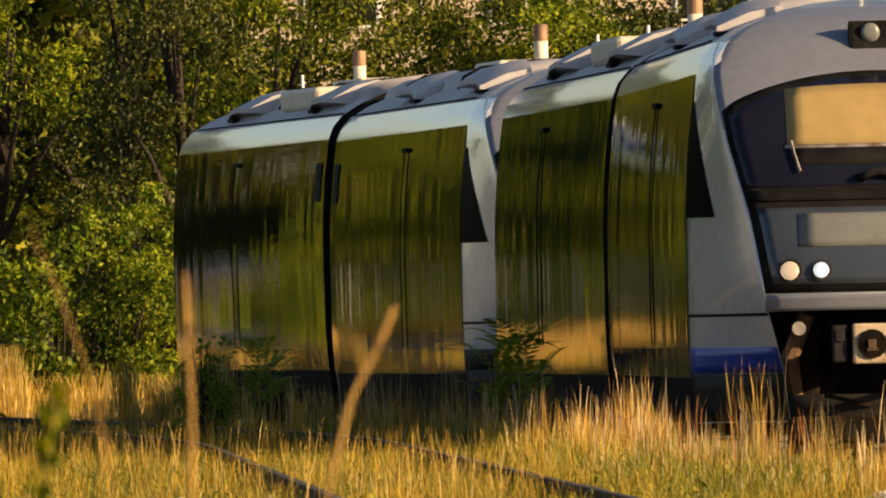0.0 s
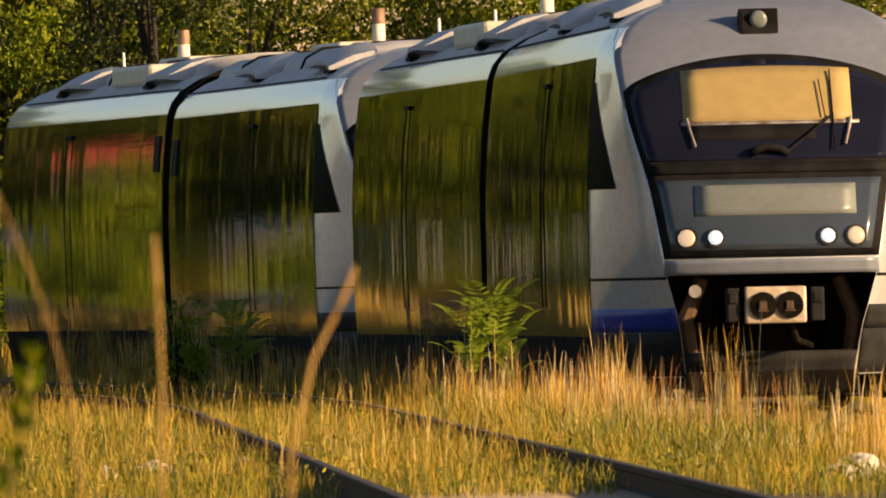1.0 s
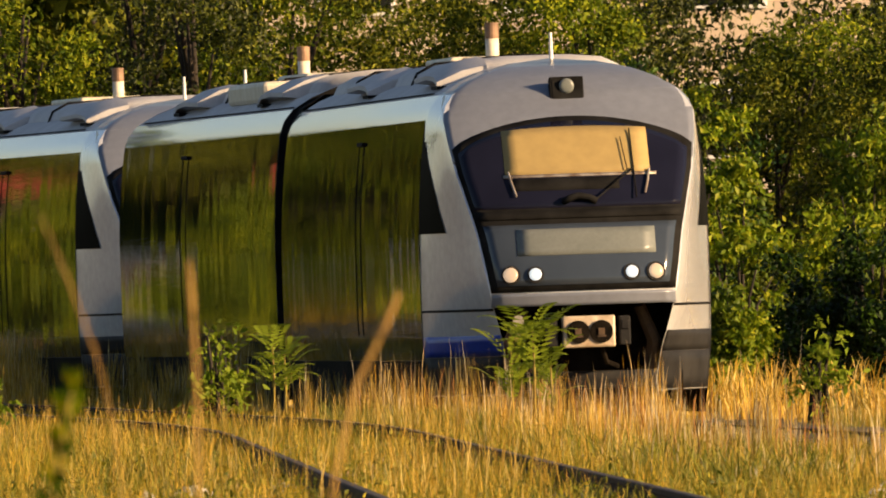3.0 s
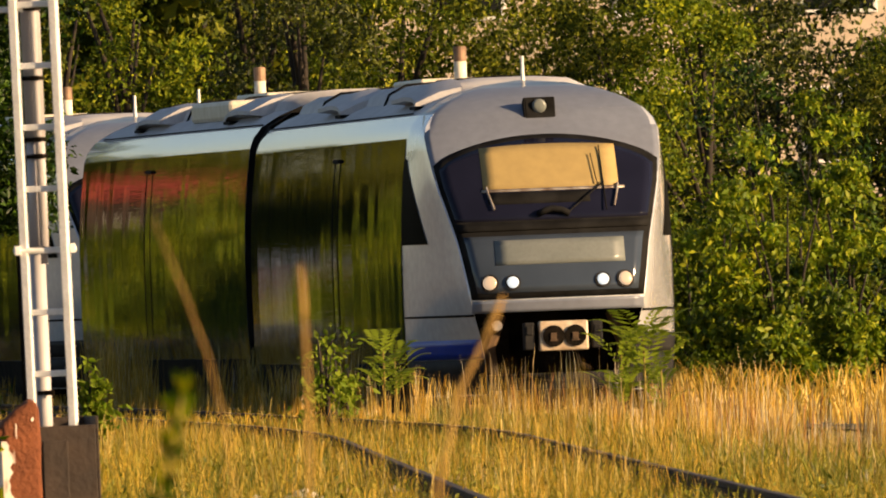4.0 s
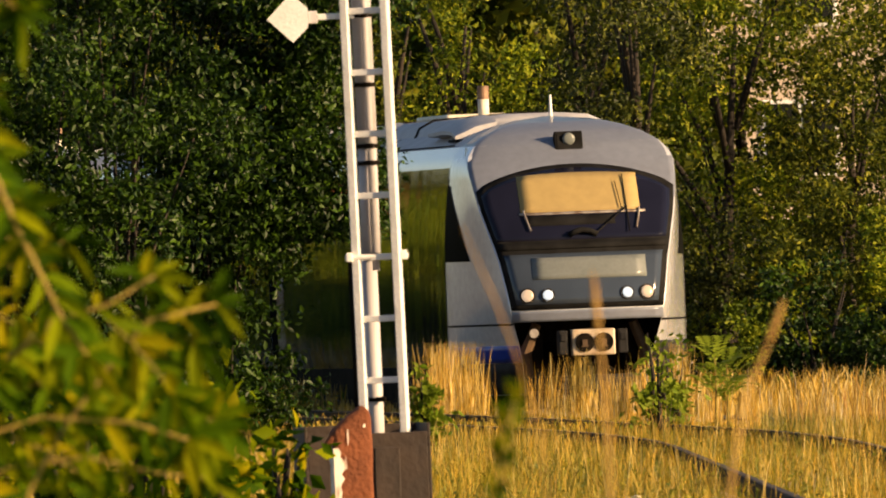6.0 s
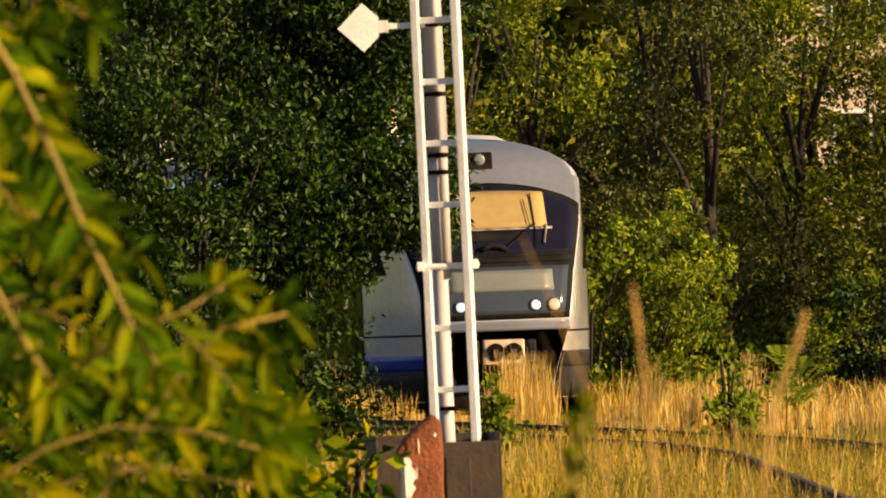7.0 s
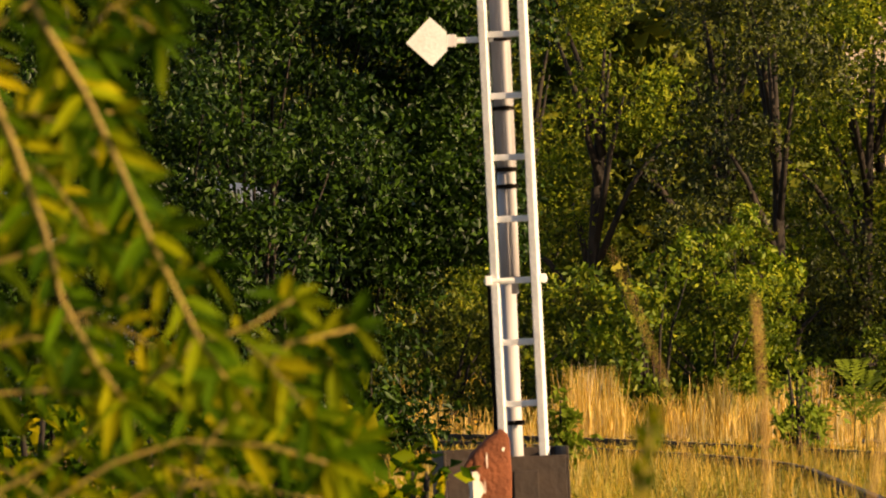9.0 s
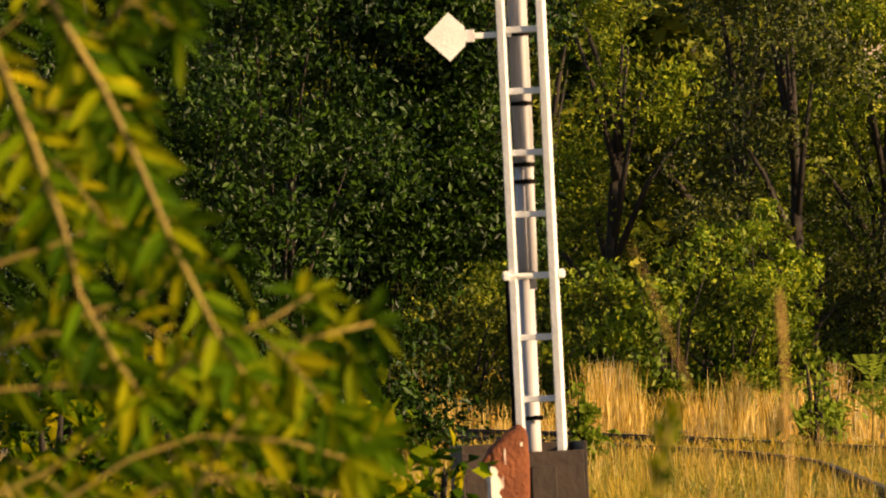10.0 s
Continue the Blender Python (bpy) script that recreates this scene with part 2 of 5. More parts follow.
def stuff_mesh(name, v, f, material, parent=None, smooth=False):
    me = bpy.data.meshes.new(name)
    me.vertices.add(len(v))
    me.vertices.foreach_set("co", np.asarray(v, dtype=np.float32).ravel())
    k = f.shape[1]
    me.loops.add(f.size)
    me.loops.foreach_set("vertex_index", f.astype(np.int32).ravel())
    me.polygons.add(len(f))
    me.polygons.foreach_set("loop_start", np.arange(0, f.size, k, dtype=np.int32))
    me.update(calc_edges=True)
    return link_mesh(name, me, material, parent, smooth)


# ---------------------------------------------------------------- lie of the land
def track_x(y):
    """The railway's centre line: the far track on which the train runs, a long bend to the left."""
    d = y - 240.0
    if d < -45.4:
        return 6.17 + 0.05024 * 45.4 - 0.000554 * 45.4 ** 2
    return 6.17 - 0.05024 * d - 0.000554 * d * d


def track_z(y):
    return 0.0 + 0.10 * max(0.0, min(1.0, (y - 245.0) / 65.0))


SIDE_TRACK = 4.42    # spacing of the overgrown side track
SIDE_Z = 0.17


def ground_z(x, y):
    off = x - track_x(y)
    a = max(0.0, min(1.0, (-off - 1.6) / 1.6))
    return -0.035 * (1 - a) + 0.03 * a + track_z(y) * (1 - a) + 0.03 * noise.noise(Vector((x * 0.7, y * 0.25, 0)))


def build_ground():
    xs = np.unique(np.concatenate([np.linspace(-3000, -60, 14), np.linspace(-60, -14, 24), np.arange(-14, 20, 0.6), np.linspace(20, 60, 18), np.linspace(60, 3000, 14)]))
    ys = np.unique(np.concatenate([np.linspace(-1500, 20, 8), np.linspace(20, 110, 40), np.arange(110, 330, 1.2), np.linspace(330, 480, 60), np.linspace(480, 4500, 16)]))
    v = [(x, y, ground_z(x, y)) for y in ys for x in xs]
    n = len(xs)
    f = [(j * n + i, j * n + i + 1, (j + 1) * n + i + 1, (j + 1) * n + i) for j in range(len(ys) - 1) for i in range(n - 1)]
    tagged(raw("ground", v, f, M_GROUND, smooth=True), "dry soil under grass beside the railway", "ground", kind="structure")


build_ground()


# ---------------------------------------------------------------- rails
def rail_line(name, offset, z_top, y0, y1, label):
    """One rail of the permanent way, a flat-bottomed section swept along the bend."""
    outline = [(-0.062, -0.15), (0.062, -0.15), (0.062, -0.135), (0.012, -0.115), (0.012, -0.04), (0.034, -0.03), (0.034, -0.004), (0.024, 0.0), (-0.024, 0.0), (-0.034, -0.004), (-0.034, -0.03), (-0.012, -0.04), (-0.012, -0.115), (-0.062, -0.135)]
    ys = np.arange(y0, y1 + 0.1, 2.0)
    v, f, n = [], [], len(outline)
    for y in ys:
        for a, b in outline:
            v.append((track_x(y) + offset + a, y, z_top + track_z(y) + b))
    for j in range(len(ys) - 1):
        for k in range(n):
            f.append((j * n + k, j * n + (k + 1) % n, (j + 1) * n + (k + 1) % n, (j + 1) * n + k))
    ob = raw(name, v, f, [M_RAIL, M_RAILTOP])
    for p in ob.data.polygons:
        if p.index % n == 7:
            p.material_index = 1
    return tagged(ob, label, "rail", "railway rails", "structure")


for g in (-0.7525, 0.7525):
    rail_line("rail", g, 0.0, 100.0, 470.0, "steel rail of the running track, hidden in grass")
    rail_line("rail", -SIDE_TRACK + g, SIDE_Z, 100.0, 330.0, "rusty dark rail of the overgrown side track")


def build_sleepers():
    bm = bmesh.new()
    box(bm, -1.25, 1.25, -0.13, 0.13, -0.16, 0.0, 0.02)
    first = None
    for i in range(150):
        y = 120.0 + 0.65 * i
        m = Matrix.Translation((track_x(y) - SIDE_TRACK, y, SIDE_Z - 0.128)) @ Matrix.Rotation(-math.atan(track_x(y) - track_x(y - 1)) * -1, 4, "Z")
        if first is None:
            first = tagged(part("sleeper", bm, M_SLEEPER), "weathered concrete sleeper under the side track", "sleeper", "railway sleepers", "structure")
            first.matrix_basis = m
        else:
            copy_thing(first, m)


build_sleepers()

# ---------------------------------------------------------------- the railcar
HALF = 20.85
PROFILE_Z = [0.30, 0.60, 0.90, 1.15, 1.35, 1.60, 2.00, 2.40, 2.80, 3.05, 3.30, 3.45, 3.55, 3.62, 3.645]
PROFILE_Y = [0.45, 0.30, 0.10, 0.02, 0.00, 0.06, 0.24, 0.52, 0.84, 1.08, 1.38, 1.66, 2.00, 2.60, 3.20]
WIDTH_Z = [0.30, 0.60, 0.90, 1.20, 2.00, 2.50, 2.90, 3.06, 3.18, 3.30, 3.42, 3.52, 3.60, 3.645]
WIDTH_X = [1.34, 1.37, 1.40, 1.415, 1.415, 1.40, 1.37, 1.345, 1.30, 1.20, 1.00, 0.75, 0.42, 0.02]


def nose_y(z):
    return float(np.interp(z, PROFILE_Z, PROFILE_Y))


def half_width(z):
    if z < 1.2:
        return 1.445 - 0.06 * ((1.2 - z) / 0.9) ** 2
    if z < 3.06:
        return 1.445 - 0.105 * (max(0.0, z - 1.7) / 1.36) ** 2
    return float(np.interp(z, WIDTH_Z, WIDTH_X))


def corner(z):
    """Half the width of the front face, where it breaks into the corner pillars."""
    return min(float(np.interp(z, [0.30, 0.70, 1.30, 1.9, 2.5, 2.85, 3.06], [0.72, 0.77, 0.93, 1.03, 1.18, 1.235, 1.25])), half_width(z) * 0.93)


def shoulder_y(z):
    return max(2.15, nose_y(z) + 0.9)


def front_y(x, z):
    w, a, b, m = half_width(z), nose_y(z), shoulder_y(z), corner(z)
    x = min(abs(x), w)
    if x <= m:
        return a + 0.13 * (x / m) ** 2.4
    k = (x - m) / (w - m)
    return a + 0.13 + (b - a - 0.13) * k ** 1.22


def front_normal(x, z):
    e = 0.01
    gx = (front_y(x + e, z) - front_y(x - e, z)) / (2 * e)
    gz = (front_y(x, z + e) - front_y(x, z - e)) / (2 * e)
    return Vector((gx, -1.0, gz)).normalized()


def front_patch(x_left, x_right, z_low, z_high, out, nx=14, nz=12, thick=0.02):
    """A shaped plate that follows the nose; edges are functions of the height, top and bottom of the width."""
    bm = bmesh.new()
    grid = []
    for layer in (out, out - thick):
        rows = []
        for j in range(nz + 1):
            row = []
            for i in range(nx + 1):
                k = i / nx
                zl, zh = z_low(k), z_high(k)
                z = zl + (zh - zl) * j / nz
                x = x_left(z) + (x_right(z) - x_left(z)) * k
                p = Vector((x, front_y(x, z), z)) + front_normal(x, z) * layer
                row.append(bm.verts.new(p))
            rows.append(row)
        grid.append(rows)
    for rows in grid:
        for j in range(nz):
            for i in range(nx):
                bm.faces.new((rows[j][i], rows[j][i + 1], rows[j + 1][i + 1], rows[j + 1][i]))
    a, b = grid
    for j in range(nz):
        for i in (0, nx):
            bm.faces.new((a[j][i], a[j + 1][i], b[j + 1][i], b[j][i]))
    for i in range(nx):
        for j in (0, nz):
            bm.faces.new((a[j][i], a[j][i + 1], b[j][i + 1], b[j][i]))
    return bm


def side_patch(side, y0, y1, z0, z1, out, nz=10, ny=1):
    """A flush plate on the car's side, which follows its profile."""
    bm = bmesh.new()
    rows = []
    for j in range(nz + 1):
        z = z0 + (z1 - z0) * j / nz
        rows.append([bm.verts.new((side * (half_width(z) + out), y0 + (y1 - y0) * i / ny, z)) for i in range(ny + 1)])
    for a, b in zip(rows, rows[1:]):
        for i in range(ny):
            bm.faces.new((a[i], a[i + 1], b[i + 1], b[i]) if side > 0 else (a[i], b[i], b[i + 1], a[i + 1]))
    return bm


def build_shell(parent):
    zs = [0.30, 0.45, 0.60, 0.75, 0.90, 1.05, 1.17, 1.35, 1.5, 1.7, 1.9, 2.1, 2.3, 2.5, 2.7, 2.9, 3.06, 3.12, 3.18, 3.24, 3.30, 3.36, 3.42, 3.47, 3.52, 3.56, 3.60, 3.625, 3.645]
    flat, curve = 20, 10
    v, f = [], []
    for z in zs:
        w, m = half_width(z), corner(z)
        xs = [-w + (w - m) * (i / curve) ** 1.0 for i in range(curve)] + [-m + 2 * m * i / flat for i in range(flat + 1)] + [m + (w - m) * (i / curve) for i in range(1, curve + 1)]
        ring = [(-w, HALF - 0.36), (-w, 12.0)] + [(x, front_y(x, z)) for x in xs] + [(w, 12.0), (w, HALF - 0.36)]
        v += [(x, y, z) for x, y in ring]
    n = flat + 2 * curve + 5
    for j in range(len(zs) - 1):
        for i in range(n - 1):
            if zs[j] < 1.16 and 2 + curve <= i < 2 + curve + flat:
                continue    # the coupler's opening
            f.append((j * n + i, j * n + i + 1, (j + 1) * n + i + 1, (j + 1) * n + i))
    ends = [v[j * n] for j in range(len(zs))] + [v[j * n + n - 1] for j in reversed(range(len(zs)))]
    raw("end_wall", ends, [tuple(range(len(ends)))], M_RUBBER, parent)
    ob = raw("body_shell", v, f, [M_SILVER, M_NOSE, M_ROOF], parent, smooth=True)
    for p in ob.data.polygons:
        if p.center.z > 3.31:
            p.material_index = 1 if p.center.y < 4.0 else 2
    ob.data.set_sharp_from_angle(angle=radians(24))
    ob["label"] = "silver-white painted car body with a sloping nose"
    return ob


def const(c):
    return lambda _: c


def mask_half(z):
    return float(np.interp(z, [1.30, 1.9, 2.5, 2.85], [0.91, 1.01, 1.16, 1.21]))


def fairing_half(z):
    """The fairing reaches the corner pillars, and over the full width at the roof's edge."""
    k = max(0.0, min(1.0, (z - 3.08) / 0.26))
    return corner(z) * 0.995 * (1 - k) + half_width(z) * 0.985 * k


def build_half_car(name):
    """One half of an articulated diesel unit: nose towards -y at y=0, joint at y=HALF."""
    car = empty(name)
    build_shell(car)
    # windscreen mask, with a dark rim, the glass fields and what shows behind them
    arc = lambda k: 2.74 + 0.30 * (1 - (2 * k - 1) ** 2) ** 0.8
    part("front_fairing", front_patch(lambda z: -fairing_half(z), fairing_half, const(2.6), const(3.60), 0.004, 36, 22, 0.01), M_NOSE, car, "smooth grey fairing above the windscreen", True)
    mask = part("windscreen_mask", front_patch(lambda z: -mask_half(z), mask_half, const(1.31), arc, 0.012, 22, 18), M_RUBBER, car, "black rubber-edged windscreen surround", True)
    glass = part("windscreen", front_patch(lambda z: -mask_half(z) + 0.05, lambda z: mask_half(z) - 0.05, const(2.13), lambda k: arc(k) - 0.05, 0.018, 20, 12), M_MASK, car, "dark tinted curved windscreen", True)
    part("sun_blind", front_patch(const(-0.70), const(0.74), const(2.46), lambda k: 2.93 - 0.03 * (2 * k - 1) ** 2, 0.022, 10, 6, 0.004), M_BLIND, car, "lowered ochre sun blind behind the windscreen", True)
    part("blind_rail", front_patch(const(-0.72), const(0.80), const(2.43), const(2.458), 0.025, 10, 1, 0.006), M_STEEL, car, "", True)
    part("dashboard", front_patch(const(-0.66), const(0.42), const(2.30), const(2.42), 0.021, 10, 2, 0.004), M_RUBBER, car, "", True)
    part("lower_panel", front_patch(lambda z: -mask_half(z) + 0.07, lambda z: mask_half(z) - 0.07, const(1.37), const(1.97), 0.018, 20, 8), M_FRONTPANEL, car, "blue-grey glazed panel over the lamps", True)
    part("display", front_patch(const(-0.64), const(0.73), const(1.66), const(1.92), 0.024, 10, 4, 0.006), M_DISPLAY, car, "blank grey-green destination display", True)
    part("bumper_band", front_patch(const(-0.905), const(0.905), const(1.17), const(1.295), 0.02, 16, 4, 0.05), M_NOSE, car, "grey bumper band", True)
    part("beam", front_patch(lambda z: -mask_half(z) + 0.03, lambda z: mask_half(z) - 0.03, const(2.02), const(2.10), 0.03, 16, 2), M_RUBBER, car, "", True)
    for x, r, mat, nm in ((-0.715, 0.074, M_LAMP_WARM, "marker_lamp"), (0.715, 0.074, M_LAMP_WARM, "marker_lamp"), (-0.475, 0.062, M_LAMP_COLD, "headlight"), (0.475, 0.062, M_LAMP_COLD, "headlight")):
        nrm = front_normal(x, 1.475)
        c = Vector((x, front_y(x, 1.475), 1.475))
        bm = bmesh.new()
        tube(bm, [c + nrm * 0.0, c + nrm * 0.035, c + nrm * 0.036], [r + 0.022, r + 0.022, r], 20)
        hous = part(nm, bm, M_SKIRT, car, "round lamp in a dark bezel")
        bm = bmesh.new()
        tube(bm, [c + nrm * 0.02, c + nrm * 0.045, c + nrm * 0.056], [r, r, r * 0.6], 20)
        part("lens", bm, mat, hous, "bright lit lens", True)
    nrm, c = front_normal(-0.02, 3.29), Vector((0.0, front_y(0.0, 3.29), 3.29))
    bm = bmesh.new()
    box(bm, -0.17, 0.17, -0.05, 0.10, -0.13, 0.13, 0.012)
    box(bm, -0.14, 0.14, -0.056, -0.04, -0.10, 0.10)
    bmesh.ops.transform(bm, matrix=Matrix.Translation(c + nrm * 0.02) @ Matrix.Rotation(radians(-14), 4, "X"), verts=bm.verts)
    top = part("top_light", bm, M_RUBBER, car, "square black headlight box above the windscreen")
    bm = bmesh.new()
    tube(bm, [c + Vector((0, -0.04, 0.06)), c + Vector((0, -0.085, 0.055)), c + Vector((0, -0.095, 0.055))], [0.075, 0.075, 0.045], 18)
    part("lens", bm, M_DISPLAY, top, "grey glass lens", True)
    # wipers
    bm = bmesh.new()
    pts = [(-0.02, 2.22), (0.16, 2.20), (0.45, 2.42), (0.58, 2.52)]
    tube(bm, [Vector((x, front_y(x, z) - 0.07, z)) for x, z in pts], 0.009, 6)
    tube(bm, [Vector((x, front_y(x, z) - 0.06, z)) for x, z in ((0.58, 2.22), (0.57, 2.9))], 0.008, 6)
    tube(bm, [Vector((x, front_y(x, z) - 0.06, z)) for x, z in ((0.51, 2.5), (0.47, 2.82))], 0.006, 6)
    part("wiper", bm, M_RUBBER, car, "black windscreen wiper arms")
    bm = bmesh.new()
    tube(bm, [Vector((x, front_y(x, 2.19) - 0.05, 2.19 + 0.06 * math.sin((x + 0.16) / 0.34 * math.pi))) for x in (-0.16, -0.08, 0.0, 0.10, 0.18)], 0.035, 8)
    part("wiper_motor", bm, M_RUBBER, car, "", True)
    for s in (-1, 1):
        bm = bmesh.new()
        tube(bm, [Vector((x, front_y(x, z) - 0.05, z)) for x, z in ((s * 0.70 + 0.03, 2.5), (s * 0.68 + 0.03, 2.40), (s * 0.64 + 0.03, 2.26))], 0.012, 6)
        part("washer_arm", bm, M_STEEL, car)
    part("apron", front_patch(lambda z: -corner(z) - 0.02, lambda z: corner(z) + 0.02, const(0.12), const(0.50), 0.004, 20, 4, 0.03), M_SKIRT, car, "grimy dark apron below the coupler", True)
    # coupler and the hollow behind it
    bm = bmesh.new()
    box(bm, -1.05, 1.05, 1.1, 1.2, 0.28, 1.3)
    part("coupler_recess", bm, M_UNDER, car, "black hollow behind the coupler")
    bm = bmesh.new()
    box(bm, -0.26, 0.26, -0.38, -0.20, 0.745, 1.06, 0.02)
    coup = part("coupler", bm, M_COUPLER, car, "worn automatic coupler with a square face")
    for x in (-0.11, 0.12):
        bm = bmesh.new()
        tube(bm, [(x, -0.375, 0.90), (x, -0.40, 0.90), (x, -0.402, 0.90)], [0.115, 0.115, 0.085], 20)
        tube(bm, [(x, -0.39, 0.90), (x, -0.408, 0.90)], [0.03, 0.03], 10)
        part("coupler_socket", bm, M_UNDER, coup, "round black coupling socket")
        bm = bmesh.new()
        box(bm, x - 0.035, x + 0.03, -0.418, -0.404, 0.86, 0.935, 0.006)
        box(bm, x - 0.045, x + 0.045, -0.414, -0.404, 0.845, 0.862, 0.003)
        part("socket_pin", bm, M_BRACE, coup)
    bm = bmesh.new()
    tube(bm, [(0, -0.22, 0.90), (0, 1.2, 0.86)], 0.14, 12)
    tube(bm, [(0.10, -0.25, 0.84), (0.2, 0.1, 0.60), (0.35, 0.6, 0.55)], 0.03, 8)
    part("coupler_shank", bm, M_UNDER, coup)
    for x in (-0.36, 0.36):
        bm = bmesh.new()
        box(bm, x - 0.055, x + 0.055, -0.34, -0.10, 0.76, 1.05, 0.015)
        box(bm, x - 0.035, x + 0.035, -0.36, -0.33, 0.92, 1.01, 0.008)
        part("electric_head", bm, M_SKIRT, coup)
    bm = bmesh.new()
    tube(bm, [(-0.66, 0.1, 1.03), (-0.66, 0.06, 1.03)], 0.055, 12)
    tube(bm, [(-0.66, 0.3, 1.03), (-0.66, 0.1, 1.03)], 0.03, 8)
    part("air_cock", bm, M_STEEL, car)
    for s in (-1, 1):
        bm = bmesh.new()
        box(bm, min(s * 0.48, s * 0.68), max(s * 0.48, s * 0.68), 0.7, 1.15, 0.42, 1.10, 0.03, None)
        part("buffer_box", bm, M_UNDER, car)
    for sx in (-1, 1):
        bm = bmesh.new()
        tube(bm, [(sx * 0.58, 0.45, 1.14), (sx * 0.72, 0.5, 0.8), (sx * 0.66, 0.6, 0.36)], [0.06, 0.075, 0.06], 8)
        part("side_brace", bm, M_BRACE, car, "rust-brown brace beside the coupler")
    bm = bmesh.new()
    tube(bm, [(-0.3, -0.05, 0.72), (-0.45, 0.2, 0.5), (-0.1, 0.4, 0.42)], 0.022, 6)
    part("brake_hose", bm, M_UNDER, car, "black hanging hose")
    bm = bmesh.new()
    box(bm, -0.74, 0.74, 0.32, 0.50, 0.14, 0.34, 0.03)
    part("obstacle_deflector", bm, M_UNDER, car, "dark bar under the nose")
    # sides: cab window, glossy panels, doors, windows, stripe and skirt
    for s in (-1, 1):
        bm = bmesh.new()
        rows = []
        for z in (1.92, 2.1, 2.3, 2.5, 2.7, 2.84):
            w, m = half_width(z), corner(z)
            k0 = float(np.interp(z, [1.92, 2.4, 2.84], [0.54, 0.67, 0.92]))
            row = []
            for i in range(8):
                k = k0 + (1.0 - k0) * i / 7
                x = m + (w - m) * k
                nn = front_normal(min(x, w - 0.012), z)
                row.append(bm.verts.new((s * (x + abs(nn.x) * 0.008), front_y(x, z) - 0.004, z)))
            rows.append(row)
        for r0, r1 in zip(rows, rows[1:]):
            for i in range(7):
                bm.faces.new((r0[i], r0[i + 1], r1[i + 1], r1[i]))
        part("cab_window", bm, M_CABGLASS, car, "dark tapering cab side window", True)
        for y0, y1 in ((2.17, 9.57), (10.96, HALF - 0.38)):
            side = part("side_panel", side_patch(s, y0, y1, 0.895, 3.055, 0.008, 24, 6), M_SIDE, car, "glossy dark side panel mirroring the trees", True)
            n = max(2, int((y1 - y0) / 2.1))
            step = (y1 - y0) / n
            for i in range(n):
                part("window", side_patch(s, y0 + step * i + 0.08, y0 + step * (i + 1) - 0.08, 1.78, 2.72, 0.0095, 10, 1), M_GLASS, side, "", True)
        door = part("door", side_patch(s, 9.58, 10.95, 0.897, 3.055, 0.009, 22, 2), M_SIDE, car, "glossy dark sliding double door", True)
        for yb in (9.62, 10.26):
            bm = bmesh.new()
            zz = [0.92 + 1.95 * i / 8 for i in range(9)]
            tube(bm, [(s * (half_width(z) + 0.009), yb, z) for z in zz], 0.007, 6)
            part("door_seam", bm, M_RUBBER, door)
        bm = bmesh.new()
        box(bm, min(s * 1.37, s * 1.405), max(s * 1.37, s * 1.405), 9.6, 10.3, 2.86, 2.90, 0.005)
        part("door_lintel", bm, M_RUBBER, door)
        part("sill_panel", side_patch(s, 2.17, HALF - 0.38, 0.66, 0.892, 0.008, 6, 6), M_SIDE, car, "glossy dark sill mirroring the verge", True)
        # extended nearly to the rails as a dark sheet in place of shade
        part("skirt", side_patch(s, 2.17, HALF - 0.38, 0.06, 0.656, 0.007, 3, 4), M_UNDER, car, "grimy dark skirt, drawn down to stand for shade under the car", True)
        for nm, z0, z1, mat, o in (("nose_stripe", 0.69, 0.892, M_BLUE if s < 0 else M_SKIRT, 0.010), ("nose_skirt", 0.31, 0.685, M_SKIRT, 0.008), ("nose_seam", 1.135, 1.158, M_RUBBER, 0.006)):
            inner = (lambda z: -corner(z) - 0.01) if s < 0 else (lambda z: corner(z) + 0.01)
            outer = (lambda z: -half_width(z) + 0.004) if s < 0 else (lambda z: half_width(z) - 0.004)
            part(nm, front_patch(outer if s < 0 else inner, inner if s < 0 else outer, const(z0), const(z1), o, 14, 3, 0.012), mat, car, "", True)
        # gutter along the roof edge
        bm = bmesh.new()
        tube(bm, [(s * half_width(3.31), 3.0, 3.325), (s * half_width(3.31), HALF - 0.4, 3.325)], 0.008, 6)
        part("gutter", bm, M_RUBBER, car)
    # roof: long raised hood, scoops, boxes, exhaust and aerials
    bm = bmesh.new()
    prof = [(-0.86, 3.46), (-0.80, 3.58), (-0.62, 3.67), (-0.3, 3.70), (0.3, 3.70), (0.62, 3.67), (0.80, 3.58), (0.86, 3.46)]
    rings = []
    for y, k in ((3.2, 0.55), (4.2, 0.95), (5.2, 1.0), (9.0, 1.0), (13.0, 1.0), (HALF - 0.5, 1.0)):
        rings.append([bm.verts.new((x * (0.7 + 0.3 * k), y, 3.46 + (z - 3.46) * k)) for x, z in prof])
    for a, b in zip(rings, rings[1:]):
        for i in range(len(prof) - 1):
            bm.faces.new((a[i], a[i + 1], b[i + 1], b[i]))
    bm.faces.new(rings[0])
    bm.faces.new(rings[-1])
    part("roof_hood", bm, M_ROOF, car, "grey raised roof fairing", True)
    for y in (5.9, 9.6, 14.2, 17.4):
        bm = bmesh.new()
        for s in (-1, 1):
            tube(bm, [(s * 0.875, y, 3.46), (s * 0.815, y, 3.59), (s * 0.63, y, 3.685), (0, y, 3.712)], 0.014, 6)
        part("roof_seam", bm, M_RUBBER, car)
